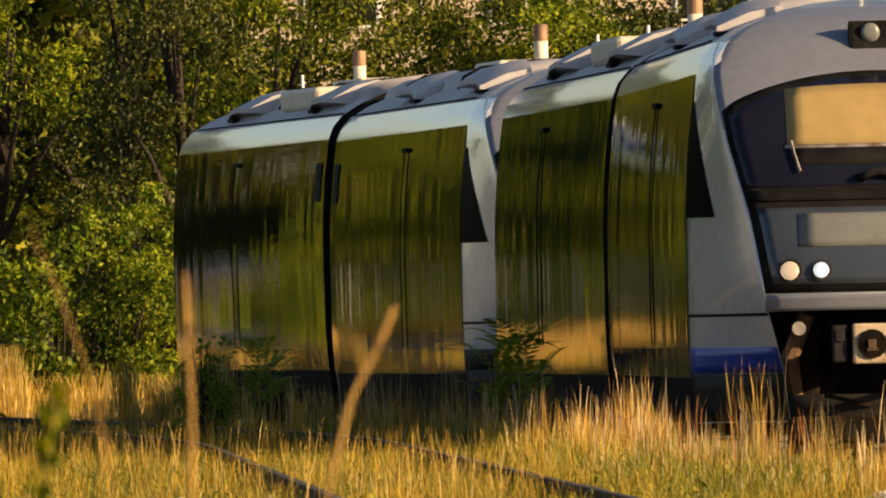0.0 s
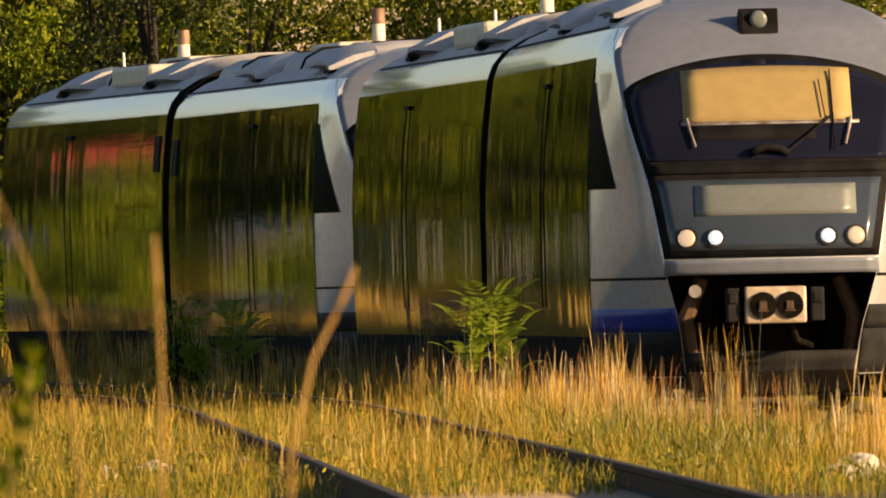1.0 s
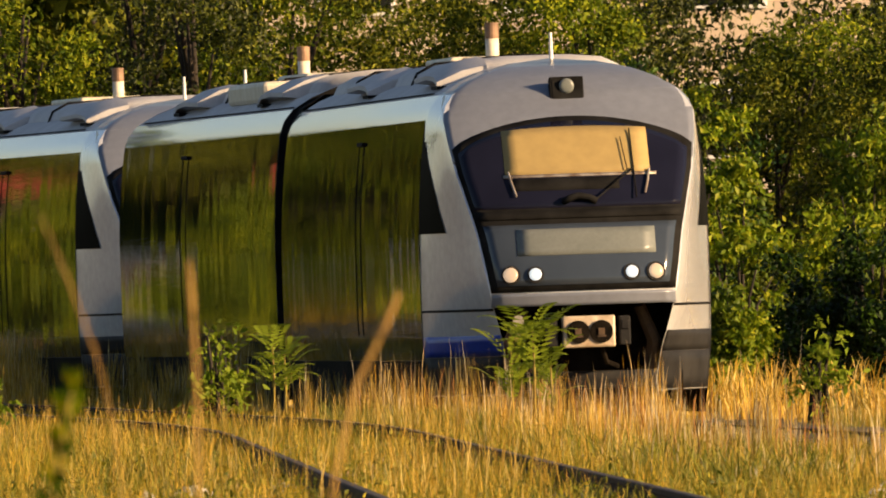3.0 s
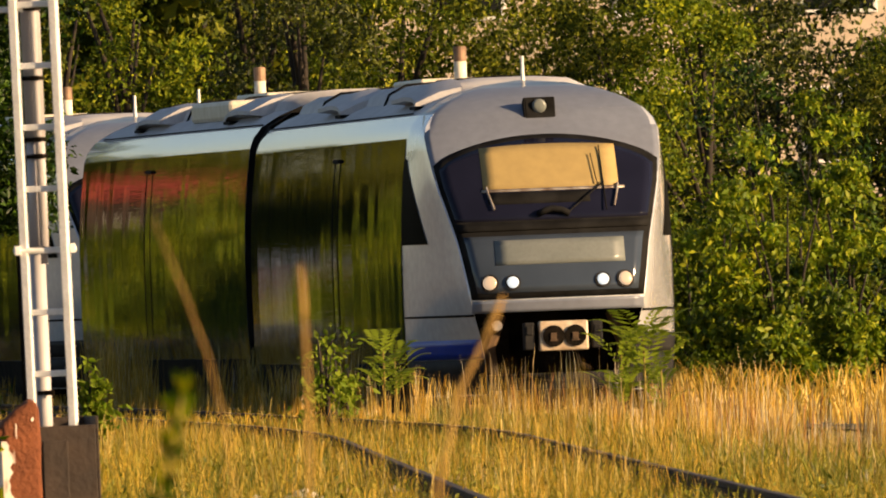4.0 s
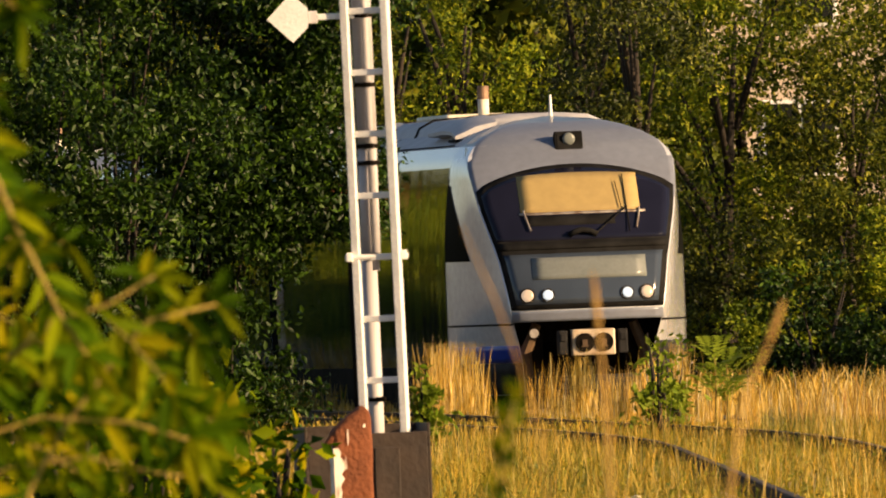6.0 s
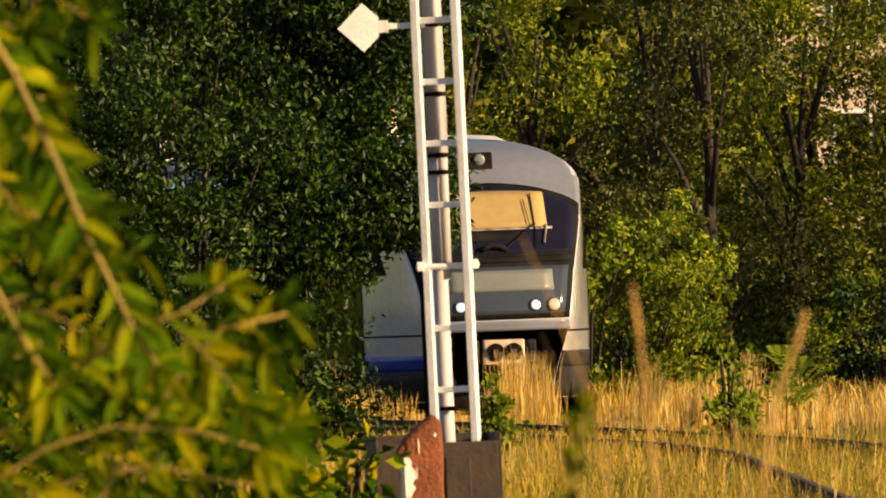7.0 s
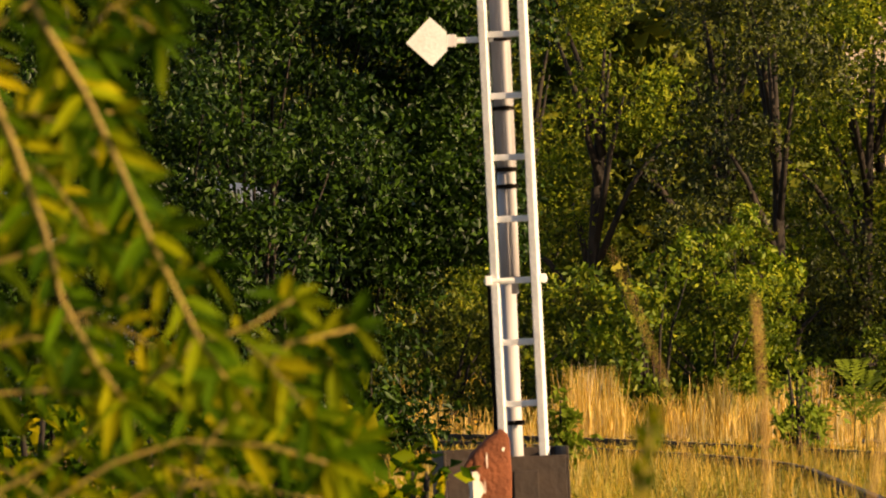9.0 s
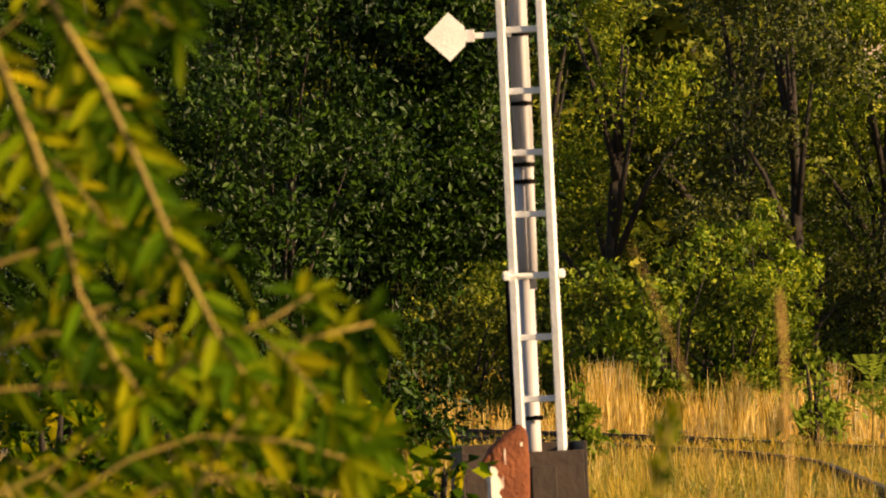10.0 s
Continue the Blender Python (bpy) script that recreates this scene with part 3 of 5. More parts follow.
    for s, spots in ((-1, (4.6, 13.4)), (1, (7.4, 17.2))):
        for y in spots:
            bm = bmesh.new()
            # a wedge that rises towards the nose; its shaded mouth is a black slab
            x0, x1 = 0.62, 1.13
            ring = []
            for yy, zt, zo in ((y - 1.3, 3.60, 3.44), (y - 0.9, 3.67, 3.50), (y, 3.70, 3.52), (y + 1.5, 3.68, 3.50)):
                ring.append([bm.verts.new((s * x0, yy, zt)), bm.verts.new((s * (x0 + 0.25), yy, zt - 0.05)), bm.verts.new((s * x1, yy, zo)), bm.verts.new((s * x1, yy, zo - 0.045)), bm.verts.new((s * x0, yy, 3.40))])
            for a, b in zip(ring, ring[1:]):
                for i in range(5):
                    bm.faces.new((a[i], a[(i + 1) % 5], b[(i + 1) % 5], b[i]))
            bm.faces.new(ring[0])
            bm.faces.new(ring[-1])
            scoop = part("roof_scoop", bm, M_ROOF, car, "grey air scoop on the roof edge", True)
            scoop.data.set_sharp_from_angle(angle=radians(38))
            bm = bmesh.new()
            box(bm, min(s * 0.66, s * 1.135), max(s * 0.66, s * 1.135), y - 1.31, y - 0.65, 3.37, 3.405)
            part("scoop_mouth", bm, M_RUBBER, scoop)
    bm = bmesh.new()
    box(bm, 0.60, 1.02, 11.4, 15.4, 3.42, 3.655, 0.05)
    part("cooler_box", bm, M_CREAM, car, "cream cooler housing on the roof")
    bm = bmesh.new()
    box(bm, -0.45, 0.30, 9.8, 13.0, 3.68, 3.75, 0.03)
    part("roof_box", bm, M_CREAM, car)
    bm = bmesh.new()
    tube(bm, [(-0.08, 9.0, 3.6), (-0.08, 9.0, 3.94)], 0.07, 16)
    pipe = part("exhaust", bm, M_CREAM, car, "pale exhaust pipe with a sooted tip", True)
    bm = bmesh.new()
    tube(bm, [(-0.08, 9.0, 3.92), (-0.08, 9.0, 4.08), (-0.08, 9.0, 4.085), (-0.08, 9.0, 4.0)], [0.072, 0.074, 0.06, 0.06], 16)
    part("sooted_tip", bm, M_EXHAUST, pipe, "rusty sooted pipe end")
    bm = bmesh.new()
    tube(bm, [(0.0, 2.95, 3.6), (0.0, 2.95, 3.90)], [0.024, 0.016], 8)
    part("aerial", bm, M_WHITE, car, "short white aerial")
    # running gear
    for y in (4.3, HALF):
        bm = bmesh.new()
        box(bm, -1.05, -0.85, y - 1.6, y + 1.6, 0.40, 0.66, 0.04)
        box(bm, 0.85, 1.05, y - 1.6, y + 1.6, 0.40, 0.66, 0.04)
        box(bm, -0.95, 0.95, y - 0.3, y + 0.3, 0.45, 0.70, 0.04)
        bog = part("bogie", bm, M_UNDER, car, "grimy bogie frame")
        for yy in (y - 0.95, y + 0.95):
            for s in (-1, 1):
                bm = bmesh.new()
                tube(bm, [(s * 0.70, yy, 0.385), (s * 0.72, yy, 0.385), (s * 0.83, yy, 0.385)], [0.42, 0.385, 0.38], 24)
                part("wheel", bm, M_UNDER, bog)
        if y == HALF:
            break
    # boxes hang low to keep the gap under the car dark
    for y0, y1 in ((7.0, 9.3), (11.5, 14.0), (15.0, 18.0)):
        bm = bmesh.new()
        box(bm, -1.2, 1.2, y0, y1, 0.17, 0.95, 0.05)
        part("underfloor_box", bm, M_UNDER, car)
    # half of the bellows at the joint
    bm = bmesh.new()
    rings = []
    for i in range(4):
        k = 0.955 if i % 2 else 0.925
        rings.append([bm.verts.new((half_width(z) * k * s, HALF - 0.38 + 0.127 * i, z)) for s, z in [(-1, 0.5), (-1, 1.2), (-1, 2.4), (-1, 3.06), (-1, 3.3), (-1, 3.45), (1, 3.45), (1, 3.3), (1, 3.06), (1, 2.4), (1, 1.2), (1, 0.5)]])
    for a, b in zip(rings, rings[1:]):
        for i in range(12):
            bm.faces.new((a[i], a[(i + 1) % 12], b[(i + 1) % 12], b[i]))
    part("bellows", bm, M_RUBBER, car, "black folding bellows at the joint")
    return car


car_front = tagged(build_half_car("railcar"), "silver diesel railcar half with glossy dark sides, leading cab", "train", "coupled railcars")
cars = [car_front] + [copy_thing(car_front, pose(0, 0, 0)) for _ in range(3)]
for c, txt in zip(cars[1:], ("behind the leading bellows", "coupled cab behind", "last in the train")):
    c["label"] = "silver railcar half with dark glossy sides, " + txt
# second unit's blue stripe is coloured dark, in place of shading and dust
for piece in cars[2].children:
    if piece.name.startswith("nose_stripe"):
        piece.data = piece.data.copy()
        piece.data.materials[0] = M_SKIRT
# two small open vents beside the joint of the second unit
for c in (cars[2], cars[3]):
    s = -1 if c is cars[2] else 1
    part("open_vent", side_patch(s, HALF - 1.35, HALF - 0.75, 2.42, 2.82, 0.02, 4, 1), M_RUBBER, c, "small open vent window")

# ---------------------------------------------------------------- signal mast
MAST_D = 115.0
LEAN = Matrix.Rotation(radians(-1.62), 4, "Y")


def build_mast():
    base = Matrix.Translation((-0.084, MAST_D, 0.06)) @ LEAN
    mast = tagged(empty("signal_mast", base), "grey signal mast with a white ladder and a white diamond board", "signal mast")
    turn = Matrix.Rotation(radians(-14), 4, "Z")
    ladder = part("ladder", bmesh.new(), M_WHITE, mast, "white painted steel ladder")
    for x in (-0.098, 0.098):
        bm = bmesh.new()
        box(bm, x - 0.018, x + 0.018, -0.03, 0.03, 0.545, 4.6, 0.004)
        bmesh.ops.transform(bm, matrix=Matrix.Translation((0, -0.16, 0)) @ turn, verts=bm.verts)
        part("ladder_rail", bm, M_WHITE, ladder)
    for i in range(14):
        z = 0.83 + 0.2915 * i
        bm = bmesh.new()
        box(bm, -0.11, 0.11, -0.012, 0.012, z - 0.015, z + 0.015, 0.004)
        bmesh.ops.transform(bm, matrix=Matrix.Translation((0, -0.16, 0)) @ turn, verts=bm.verts)
        part("rung", bm, M_WHITE, ladder)
    bm = bmesh.new()
    tube(bm, [(-0.042, 0, -0.1), (-0.036, 0, 1.42)], 0.036, 18)
    tube(bm, [(-0.026, 0, 1.40), (-0.020, 0, 1.95)], 0.045, 18)
    tube(bm, [(-0.018, 0, 1.93), (-0.016, 0, 5.0)], 0.047, 18)
    part("pole", bm, M_GALV, mast, "grey galvanised tube", True)
    bm = bmesh.new()
    tube(bm, [(-0.005, -0.075, 1.35), (-0.005, -0.075, 4.8)], 0.018, 8)
    part("cable_conduit", bm, M_GALV, mast, "", True)
    for z in (0.74, 1.42, 1.86, 1.94, 2.23, 2.56):
        bm = bmesh.new()
        cx = -0.038 if z < 1.4 else -0.02
        tube(bm, [(cx, 0, z - 0.010), (cx, 0, z + 0.010)], 0.042 if z < 1.4 else 0.054, 18)
        box(bm, -0.03, 0.012, -0.10, -0.05, z - 0.012, z + 0.012, 0.003)
        part("clamp", bm, M_UNDER, mast, "dark pipe clamp")
    bm = bmesh.new()
    tube(bm, [Vector((-0.15, -0.16, 1.415)), Vector((0.15, -0.16, 1.415))], 0.012, 8)
    for x in (-0.13, 0.13):
        box(bm, x - 0.015, x + 0.015, -0.19, -0.13, 1.395, 1.44, 0.004)
    part("ladder_bracket", bm, M_WHITE, mast)
    bm = bmesh.new()
    tube(bm, [(-0.125, -0.10, 0.2), (-0.125, -0.10, 1.40)], 0.014, 8)
    part("earth_cable", bm, M_UNDER, mast, "dark cable beside the ladder")
    # diamond board on its arm
    zc = 2.56
    bm = bmesh.new()
    box(bm, -0.228, -0.05, -0.13, -0.10, zc - 0.014, zc + 0.014, 0.003)
    part("board_arm", bm, M_WHITE, mast)
    bm = bmesh.new()
    pts = [(-0.464, 0), (-0.345, 0.116), (-0.270, 0.045), (-0.270, -0.045), (-0.345, -0.116)]
    a = [bm.verts.new((x, -0.15, zc + z)) for x, z in pts]
    b = [bm.verts.new((x, -0.10, zc + z)) for x, z in pts]
    bm.faces.new(a)
    bm.faces.new(list(reversed(b)))
    for i in range(5):
        bm.faces.new((a[i], a[(i + 1) % 5], b[(i + 1) % 5], b[i]))
    part("diamond_board", bm, M_WHITE, mast, "blank white diamond board")
    bm = bmesh.new()
    box(bm, -0.272, -0.225, -0.13, -0.10, zc - 0.030, zc + 0.030, 0.006)
    part("board_socket", bm, M_GALV, mast)


build_mast()


def build_mast_box():
    m = Matrix.Translation((-0.202, MAST_D, 0.04)) @ Matrix.Diagonal((0.92, 1, 1, 1)) @ Matrix.Rotation(radians(6), 4, "Z") @ Matrix.Rotation(radians(-1.2), 4, "Y")
    ob = tagged(empty("foundation_box", m), "dark brown sheet-steel box around the foot of the mast", "box")
    for nm, x0, x1, y0, y1, z1 in (("front_sheet", -0.31, 0.31, -0.27, -0.255, 0.60), ("back_sheet", -0.31, 0.31, 0.255, 0.27, 0.64), ("side_sheet", -0.325, -0.31, -0.27, 0.27, 0.64), ("side_sheet", 0.31, 0.325, -0.27, 0.27, 0.64)):
        bm = bmesh.new()
        box(bm, x0, x1, y0, y1, -0.06, z1, 0.004)
        part(nm, bm, M_BROWN, ob)
    bm = bmesh.new()
    box(bm, 0.03, 0.16, -0.30, -0.272, -0.06, 0.53, 0.004)
    part("cover_plate", bm, M_BROWN, ob)


build_mast_box()


def build_marker_post():
    m = Matrix.Translation((-0.245, MAST_D - 2.2, 0.008)) @ Matrix.Rotation(radians(9), 4, "Z") @ Matrix.Rotation(radians(-1.5), 4, "Y")
    ob = tagged(empty("marker_post", m), "old concrete marker post with flaking red-brown paint", "post")
    bm = bmesh.new()
    box(bm, -0.09, 0.09, -0.076, 0.076, -0.1, 0.70, 0.014)
    bmesh.ops.subdivide_edges(bm, edges=bm.edges, cuts=5, use_grid_fill=True)
    for v in bm.verts:
        if v.co.z > 0.5:
            # a weathered top, rounded on the high side and broken away on the other
            k = (v.co.z - 0.5) / 0.2
            v.co.z += k * (0.07 - 14.0 * max(0.0, v.co.x - 0.045) ** 2 - 0.8 * max(0.0, 0.045 - v.co.x) - 3.0 * v.co.y ** 2)
            v.co.z += 0.012 * noise.noise(v.co * 35)
        v.co += 0.004 * noise.noise_vector(v.co * 22)
    part("shaft", bm, M_POST, ob, "", True)
    # cracked lip that overhangs the pale side
    bm = bmesh.new()
    pts = [(-0.135, 0.575), (-0.105, 0.605), (-0.06, 0.650), (-0.005, 0.705), (0.045, 0.745)]
    tube(bm, [(x, -0.05, z) for x, z in pts], [0.008, 0.020, 0.026, 0.026, 0.012], 8)
    for v in bm.verts:
        v.co += 0.007 * noise.noise_vector(v.co * 40)
    part("broken_lip", bm, M_POST, ob, "", True)
    # pale paint left along one edge, ragged where it flakes off
    rg = random.Random(5)
    bm = bmesh.new()
    rows = []
    for k in range(34):
        z = -0.1 + 0.0205 * k
        reach = 0.035 + 0.02 * noise.noise(Vector((0, 0, z * 9))) + rg.uniform(-0.012, 0.014)
        rows.append([bm.verts.new((x, -0.0825, z)) for x in (-0.093, -0.093 + reach)] + [bm.verts.new((-0.096, y, z)) for y in (-0.0825, 0.04 + rg.uniform(-0.02, 0.02))])
    for r0, r1 in zip(rows, rows[1:]):
        bm.faces.new((r0[0], r0[1], r1[1], r1[0]))
        bm.faces.new((r0[2], r0[0], r1[0], r1[2]))
        bm.faces.new((r0[3], r0[2], r1[2], r1[3]))
    part("pale_paint", bm, M_POSTW, ob, "peeling whitish paint")
    for x, z, w, h in ((-0.025, 0.585, 0.004, 0.08), (-0.04, 0.47, 0.005, 0.07), (0.055, 0.665, 0.008, 0.02)):
        bm = bmesh.new()
        q = [bm.verts.new((x + w * rg.uniform(0.5, 1.2) * a, -0.083, z + h * b)) for a, b in ((-1, 0.1), (0.2, 0), (1, 0.3), (0.7, 0.8), (0.0, 1.0), (-0.8, 0.7))]
        bm.faces.new(q)
        part("paint_fleck", bm, M_POSTW, ob)


build_marker_post()


# ---------------------------------------------------------------- trees and shrubs
def crown_points(blobs, clumps, leaves, spread, rng):
    """Leaf places: clumps on the skins of overlapping blobs, with gaps between them."""
    b = np.array(blobs)
    pick = rng.choice(len(b), clumps, p=(b[:, 3] * b[:, 5]) / (b[:, 3] * b[:, 5]).sum())
    d = rng.normal(size=(clumps, 3))
    d /= np.linalg.norm(d, axis=1)[:, None]
    r = rng.uniform(0.55, 1.08, size=(clumps, 1))
    c = b[pick, :3] + d * b[pick, 3:6] * r
    who = rng.integers(0, clumps, leaves)
    size = rng.uniform(0.5, 1.4, clumps)[who][:, None]
    p = c[who] + rng.normal(size=(leaves, 3)) * spread * size * np.array([1.0, 1.0, 0.7])
    return p


def tree(name, x, y, height, radius, leaves, leaf, material, label, category, seed, bare=0.12, clumps=None, droop=0.4):
    """A tapered trunk with limbs, and a crown of clumped leaves with an uneven outline."""
    rng = np.random.default_rng(seed)
    z0 = ground_z(x, y) - 0.05
    ob = tagged(empty(name, pose(x, y, z0)), label, category)
    bm = bmesh.new()
    top = height * 0.8
    bend = rng.normal(size=2) * 0.25
    trunk = [Vector((bend[0] * (k ** 2), bend[1] * (k ** 2), top * k)) for k in (0, 0.25, 0.5, 0.75, 1.0)]
    tr = 0.021 * height
    tube(bm, trunk, [tr, tr * 0.8, tr * 0.6, tr * 0.4, tr * 0.15], 8)
    blobs = []
    n = 9
    for i in range(n):
        k = bare + (0.95 - bare) * (i + 0.5) / n
        a = rng.uniform(0, 2 * math.pi)
        reach = radius * (1.0 - 0.55 * abs(k - 0.5) * 2 * 0.8) * rng.uniform(0.4, 0.75)
        tip = Vector((math.cos(a) * reach, math.sin(a) * reach, height * min(0.92, k + 0.08)))
        j = Vector((bend[0] * k * k, bend[1] * k * k, top * k * 0.8))
        tube(bm, [j, j.lerp(tip, 0.5) + Vector((0, 0, 0.1 * height * 0.3)), tip], [tr * 0.42, tr * 0.28, tr * 0.08], 6)
        s = radius * rng.uniform(0.38, 0.62)
        blobs.append((*tip, s, s, s * rng.uniform(0.7, 1.0)))
    part("trunk", bm, M_BARK, ob, "", True)
    pts = crown_points(blobs, clumps or max(30, leaves // 170), leaves, 0.085 * radius + 0.05, rng)
    pts = pts[pts[:, 2] > 0.05]
    v, f = leaf_cloud(pts, leaf, leaf * 0.48, rng, droop)
    stuff_mesh("crown", v, f, material, ob)
    return ob


def shrub(name, x, y, height, radius, leaves, leaf, material, label, seed, droop=0.3):
    """Several stems from the ground and foliage down to it."""
    rng = np.random.default_rng(seed)
    z0 = ground_z(x, y) - 0.03
    ob = tagged(empty(name, pose(x, y, z0)), label, "shrub")
    blobs = []
    for i in range(8):
        a = rng.uniform(0, 2 * math.pi)
        tip = Vector((math.cos(a) * radius * rng.uniform(0.2, 0.75), math.sin(a) * radius * rng.uniform(0.2, 0.75), height * rng.uniform(0.35, 0.88)))
        bm = bmesh.new()
        tube(bm, [Vector((0.1 * math.cos(a), 0.1 * math.sin(a), 0)), tip * 0.5 + Vector((0, 0, 0.1 * height)), tip], [0.03 * min(1, height), 0.02 * min(1, height), 0.006], 5)
        part("branch", bm, M_BARK, ob, "", True)
        s = radius * rng.uniform(0.35, 0.55)
        blobs.append((tip.x, tip.y, tip.z, s, s, height * rng.uniform(0.18, 0.3)))
        blobs.append((tip.x * 1.1, tip.y * 1.1, tip.z * 0.45, s, s, height * 0.25))
    pts = crown_points(blobs, max(24, leaves // 120), leaves, 0.07 * radius + 0.05, rng)
    pts = pts[pts[:, 2] > 0.02]
    v, f = leaf_cloud(pts, leaf, leaf * 0.5, rng, droop)
    stuff_mesh("foliage", v, f, material, ob)
    return ob


# the wood behind the bend: front row, back row, undergrowth
rng = np.random.default_rng(7)
for i in range(15):
    x = -3.2 + 1.35 * i + rng.uniform(-0.35, 0.35)
    y = 344 + rng.uniform(-4, 6) + (6 if x < 0 else 0)
    h = rng.uniform(6.0, 7.6) if x < 5.5 else (rng.uniform(5.0, 6.0) if x < 9.3 else rng.uniform(4.8, 5.7))
    # two stretches take L_SHADY, which paints the wood's dark hollows by leaf colour
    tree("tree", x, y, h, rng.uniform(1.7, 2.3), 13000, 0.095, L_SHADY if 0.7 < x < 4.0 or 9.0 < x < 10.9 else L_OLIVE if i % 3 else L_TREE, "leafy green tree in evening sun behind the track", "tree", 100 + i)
for i in range(11):
    x = -5.0 + 2.1 * i + rng.uniform(-0.5, 0.5)
    h = rng.uniform(8.0, 9.5) if x < 5.0 else (rng.uniform(5.4, 6.2) if x < 9.0 else rng.uniform(4.9, 5.7))
    # most of the back row is darkened by leaf colour to read as shade
    tree("tree", x, 362 + rng.uniform(-3, 5), h, rng.uniform(2.3, 2.9), 8000, 0.15, L_SHADY if x < 5.0 or x > 8.5 else L_OLIVE, "tall back-row tree with dark-toned leaves", "tree", 200 + i)
for i in range(13):
    x = -1.6 + 1.25 * i + rng.uniform(-0.3, 0.3)
    shrub("bush", x, 333 + rng.uniform(-2, 3), rng.uniform(1.8, 3.0), rng.uniform(0.9, 1.3), 6500, 0.09, L_TREE if i % 2 else L_OLIVE, "dense green bush at the edge of the wood", 300 + i)
# gap fillers whose shade comes from the leaf colour
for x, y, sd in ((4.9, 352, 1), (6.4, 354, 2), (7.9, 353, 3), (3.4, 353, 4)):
    shrub("bush", x, y, 3.3, 1.5, 4200, 0.13, L_SHADY, "bush between the trees of the wood, shade in its leaf colour", 345 + sd)
# bushes that stand forward, made to look sunlit by a brighter leaf colour
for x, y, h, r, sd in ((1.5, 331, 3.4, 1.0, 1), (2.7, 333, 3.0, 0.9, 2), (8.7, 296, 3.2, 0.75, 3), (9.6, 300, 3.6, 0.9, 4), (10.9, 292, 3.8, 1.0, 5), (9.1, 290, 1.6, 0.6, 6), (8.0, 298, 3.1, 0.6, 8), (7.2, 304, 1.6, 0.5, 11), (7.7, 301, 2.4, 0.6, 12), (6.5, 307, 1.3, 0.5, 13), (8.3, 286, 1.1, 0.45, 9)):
    shrub("bush", x, y, h, r, 5500, 0.115, L_BRIGHT, "bright green bush, sunlit look put into the leaf colour", 330 + sd, 0.8)


# bushes in the hollows of the wood's edge, leaves coloured dark as shade
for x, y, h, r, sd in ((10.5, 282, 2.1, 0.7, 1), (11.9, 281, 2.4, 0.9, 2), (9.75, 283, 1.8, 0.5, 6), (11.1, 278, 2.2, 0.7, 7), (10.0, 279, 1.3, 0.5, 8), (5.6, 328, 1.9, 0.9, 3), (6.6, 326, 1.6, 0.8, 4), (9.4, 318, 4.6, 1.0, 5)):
    shrub("bush", x, y, h, r, 4200, 0.10, L_HEDGE, "dense glossy-leaved bush, shade put into its dark green", 390 + sd)


def build_hedge():
    """The dark tall thicket beside the side track, in several bushes."""
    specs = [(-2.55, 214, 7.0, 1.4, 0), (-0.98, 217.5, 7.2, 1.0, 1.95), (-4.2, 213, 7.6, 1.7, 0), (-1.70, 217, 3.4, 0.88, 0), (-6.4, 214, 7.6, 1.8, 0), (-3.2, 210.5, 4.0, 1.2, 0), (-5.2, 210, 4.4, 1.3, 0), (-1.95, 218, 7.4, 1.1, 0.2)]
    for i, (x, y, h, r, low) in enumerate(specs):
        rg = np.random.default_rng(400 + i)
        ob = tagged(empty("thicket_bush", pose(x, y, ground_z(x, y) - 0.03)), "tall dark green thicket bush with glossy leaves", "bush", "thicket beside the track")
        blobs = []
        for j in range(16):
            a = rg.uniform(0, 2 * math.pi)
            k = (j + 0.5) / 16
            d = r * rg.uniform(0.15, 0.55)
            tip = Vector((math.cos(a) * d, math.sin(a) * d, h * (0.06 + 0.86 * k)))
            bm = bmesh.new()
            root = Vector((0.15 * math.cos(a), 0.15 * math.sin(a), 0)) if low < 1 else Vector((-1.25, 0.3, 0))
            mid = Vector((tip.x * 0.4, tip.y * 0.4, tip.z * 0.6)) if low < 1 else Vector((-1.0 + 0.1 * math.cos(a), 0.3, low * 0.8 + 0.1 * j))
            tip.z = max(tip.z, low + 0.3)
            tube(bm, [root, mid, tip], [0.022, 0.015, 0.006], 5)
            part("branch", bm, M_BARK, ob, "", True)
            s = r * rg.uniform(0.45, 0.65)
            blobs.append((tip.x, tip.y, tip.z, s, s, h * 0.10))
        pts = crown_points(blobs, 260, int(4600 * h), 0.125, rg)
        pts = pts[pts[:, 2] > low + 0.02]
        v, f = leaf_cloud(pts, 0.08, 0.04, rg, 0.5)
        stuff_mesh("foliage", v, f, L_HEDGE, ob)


build_hedge()


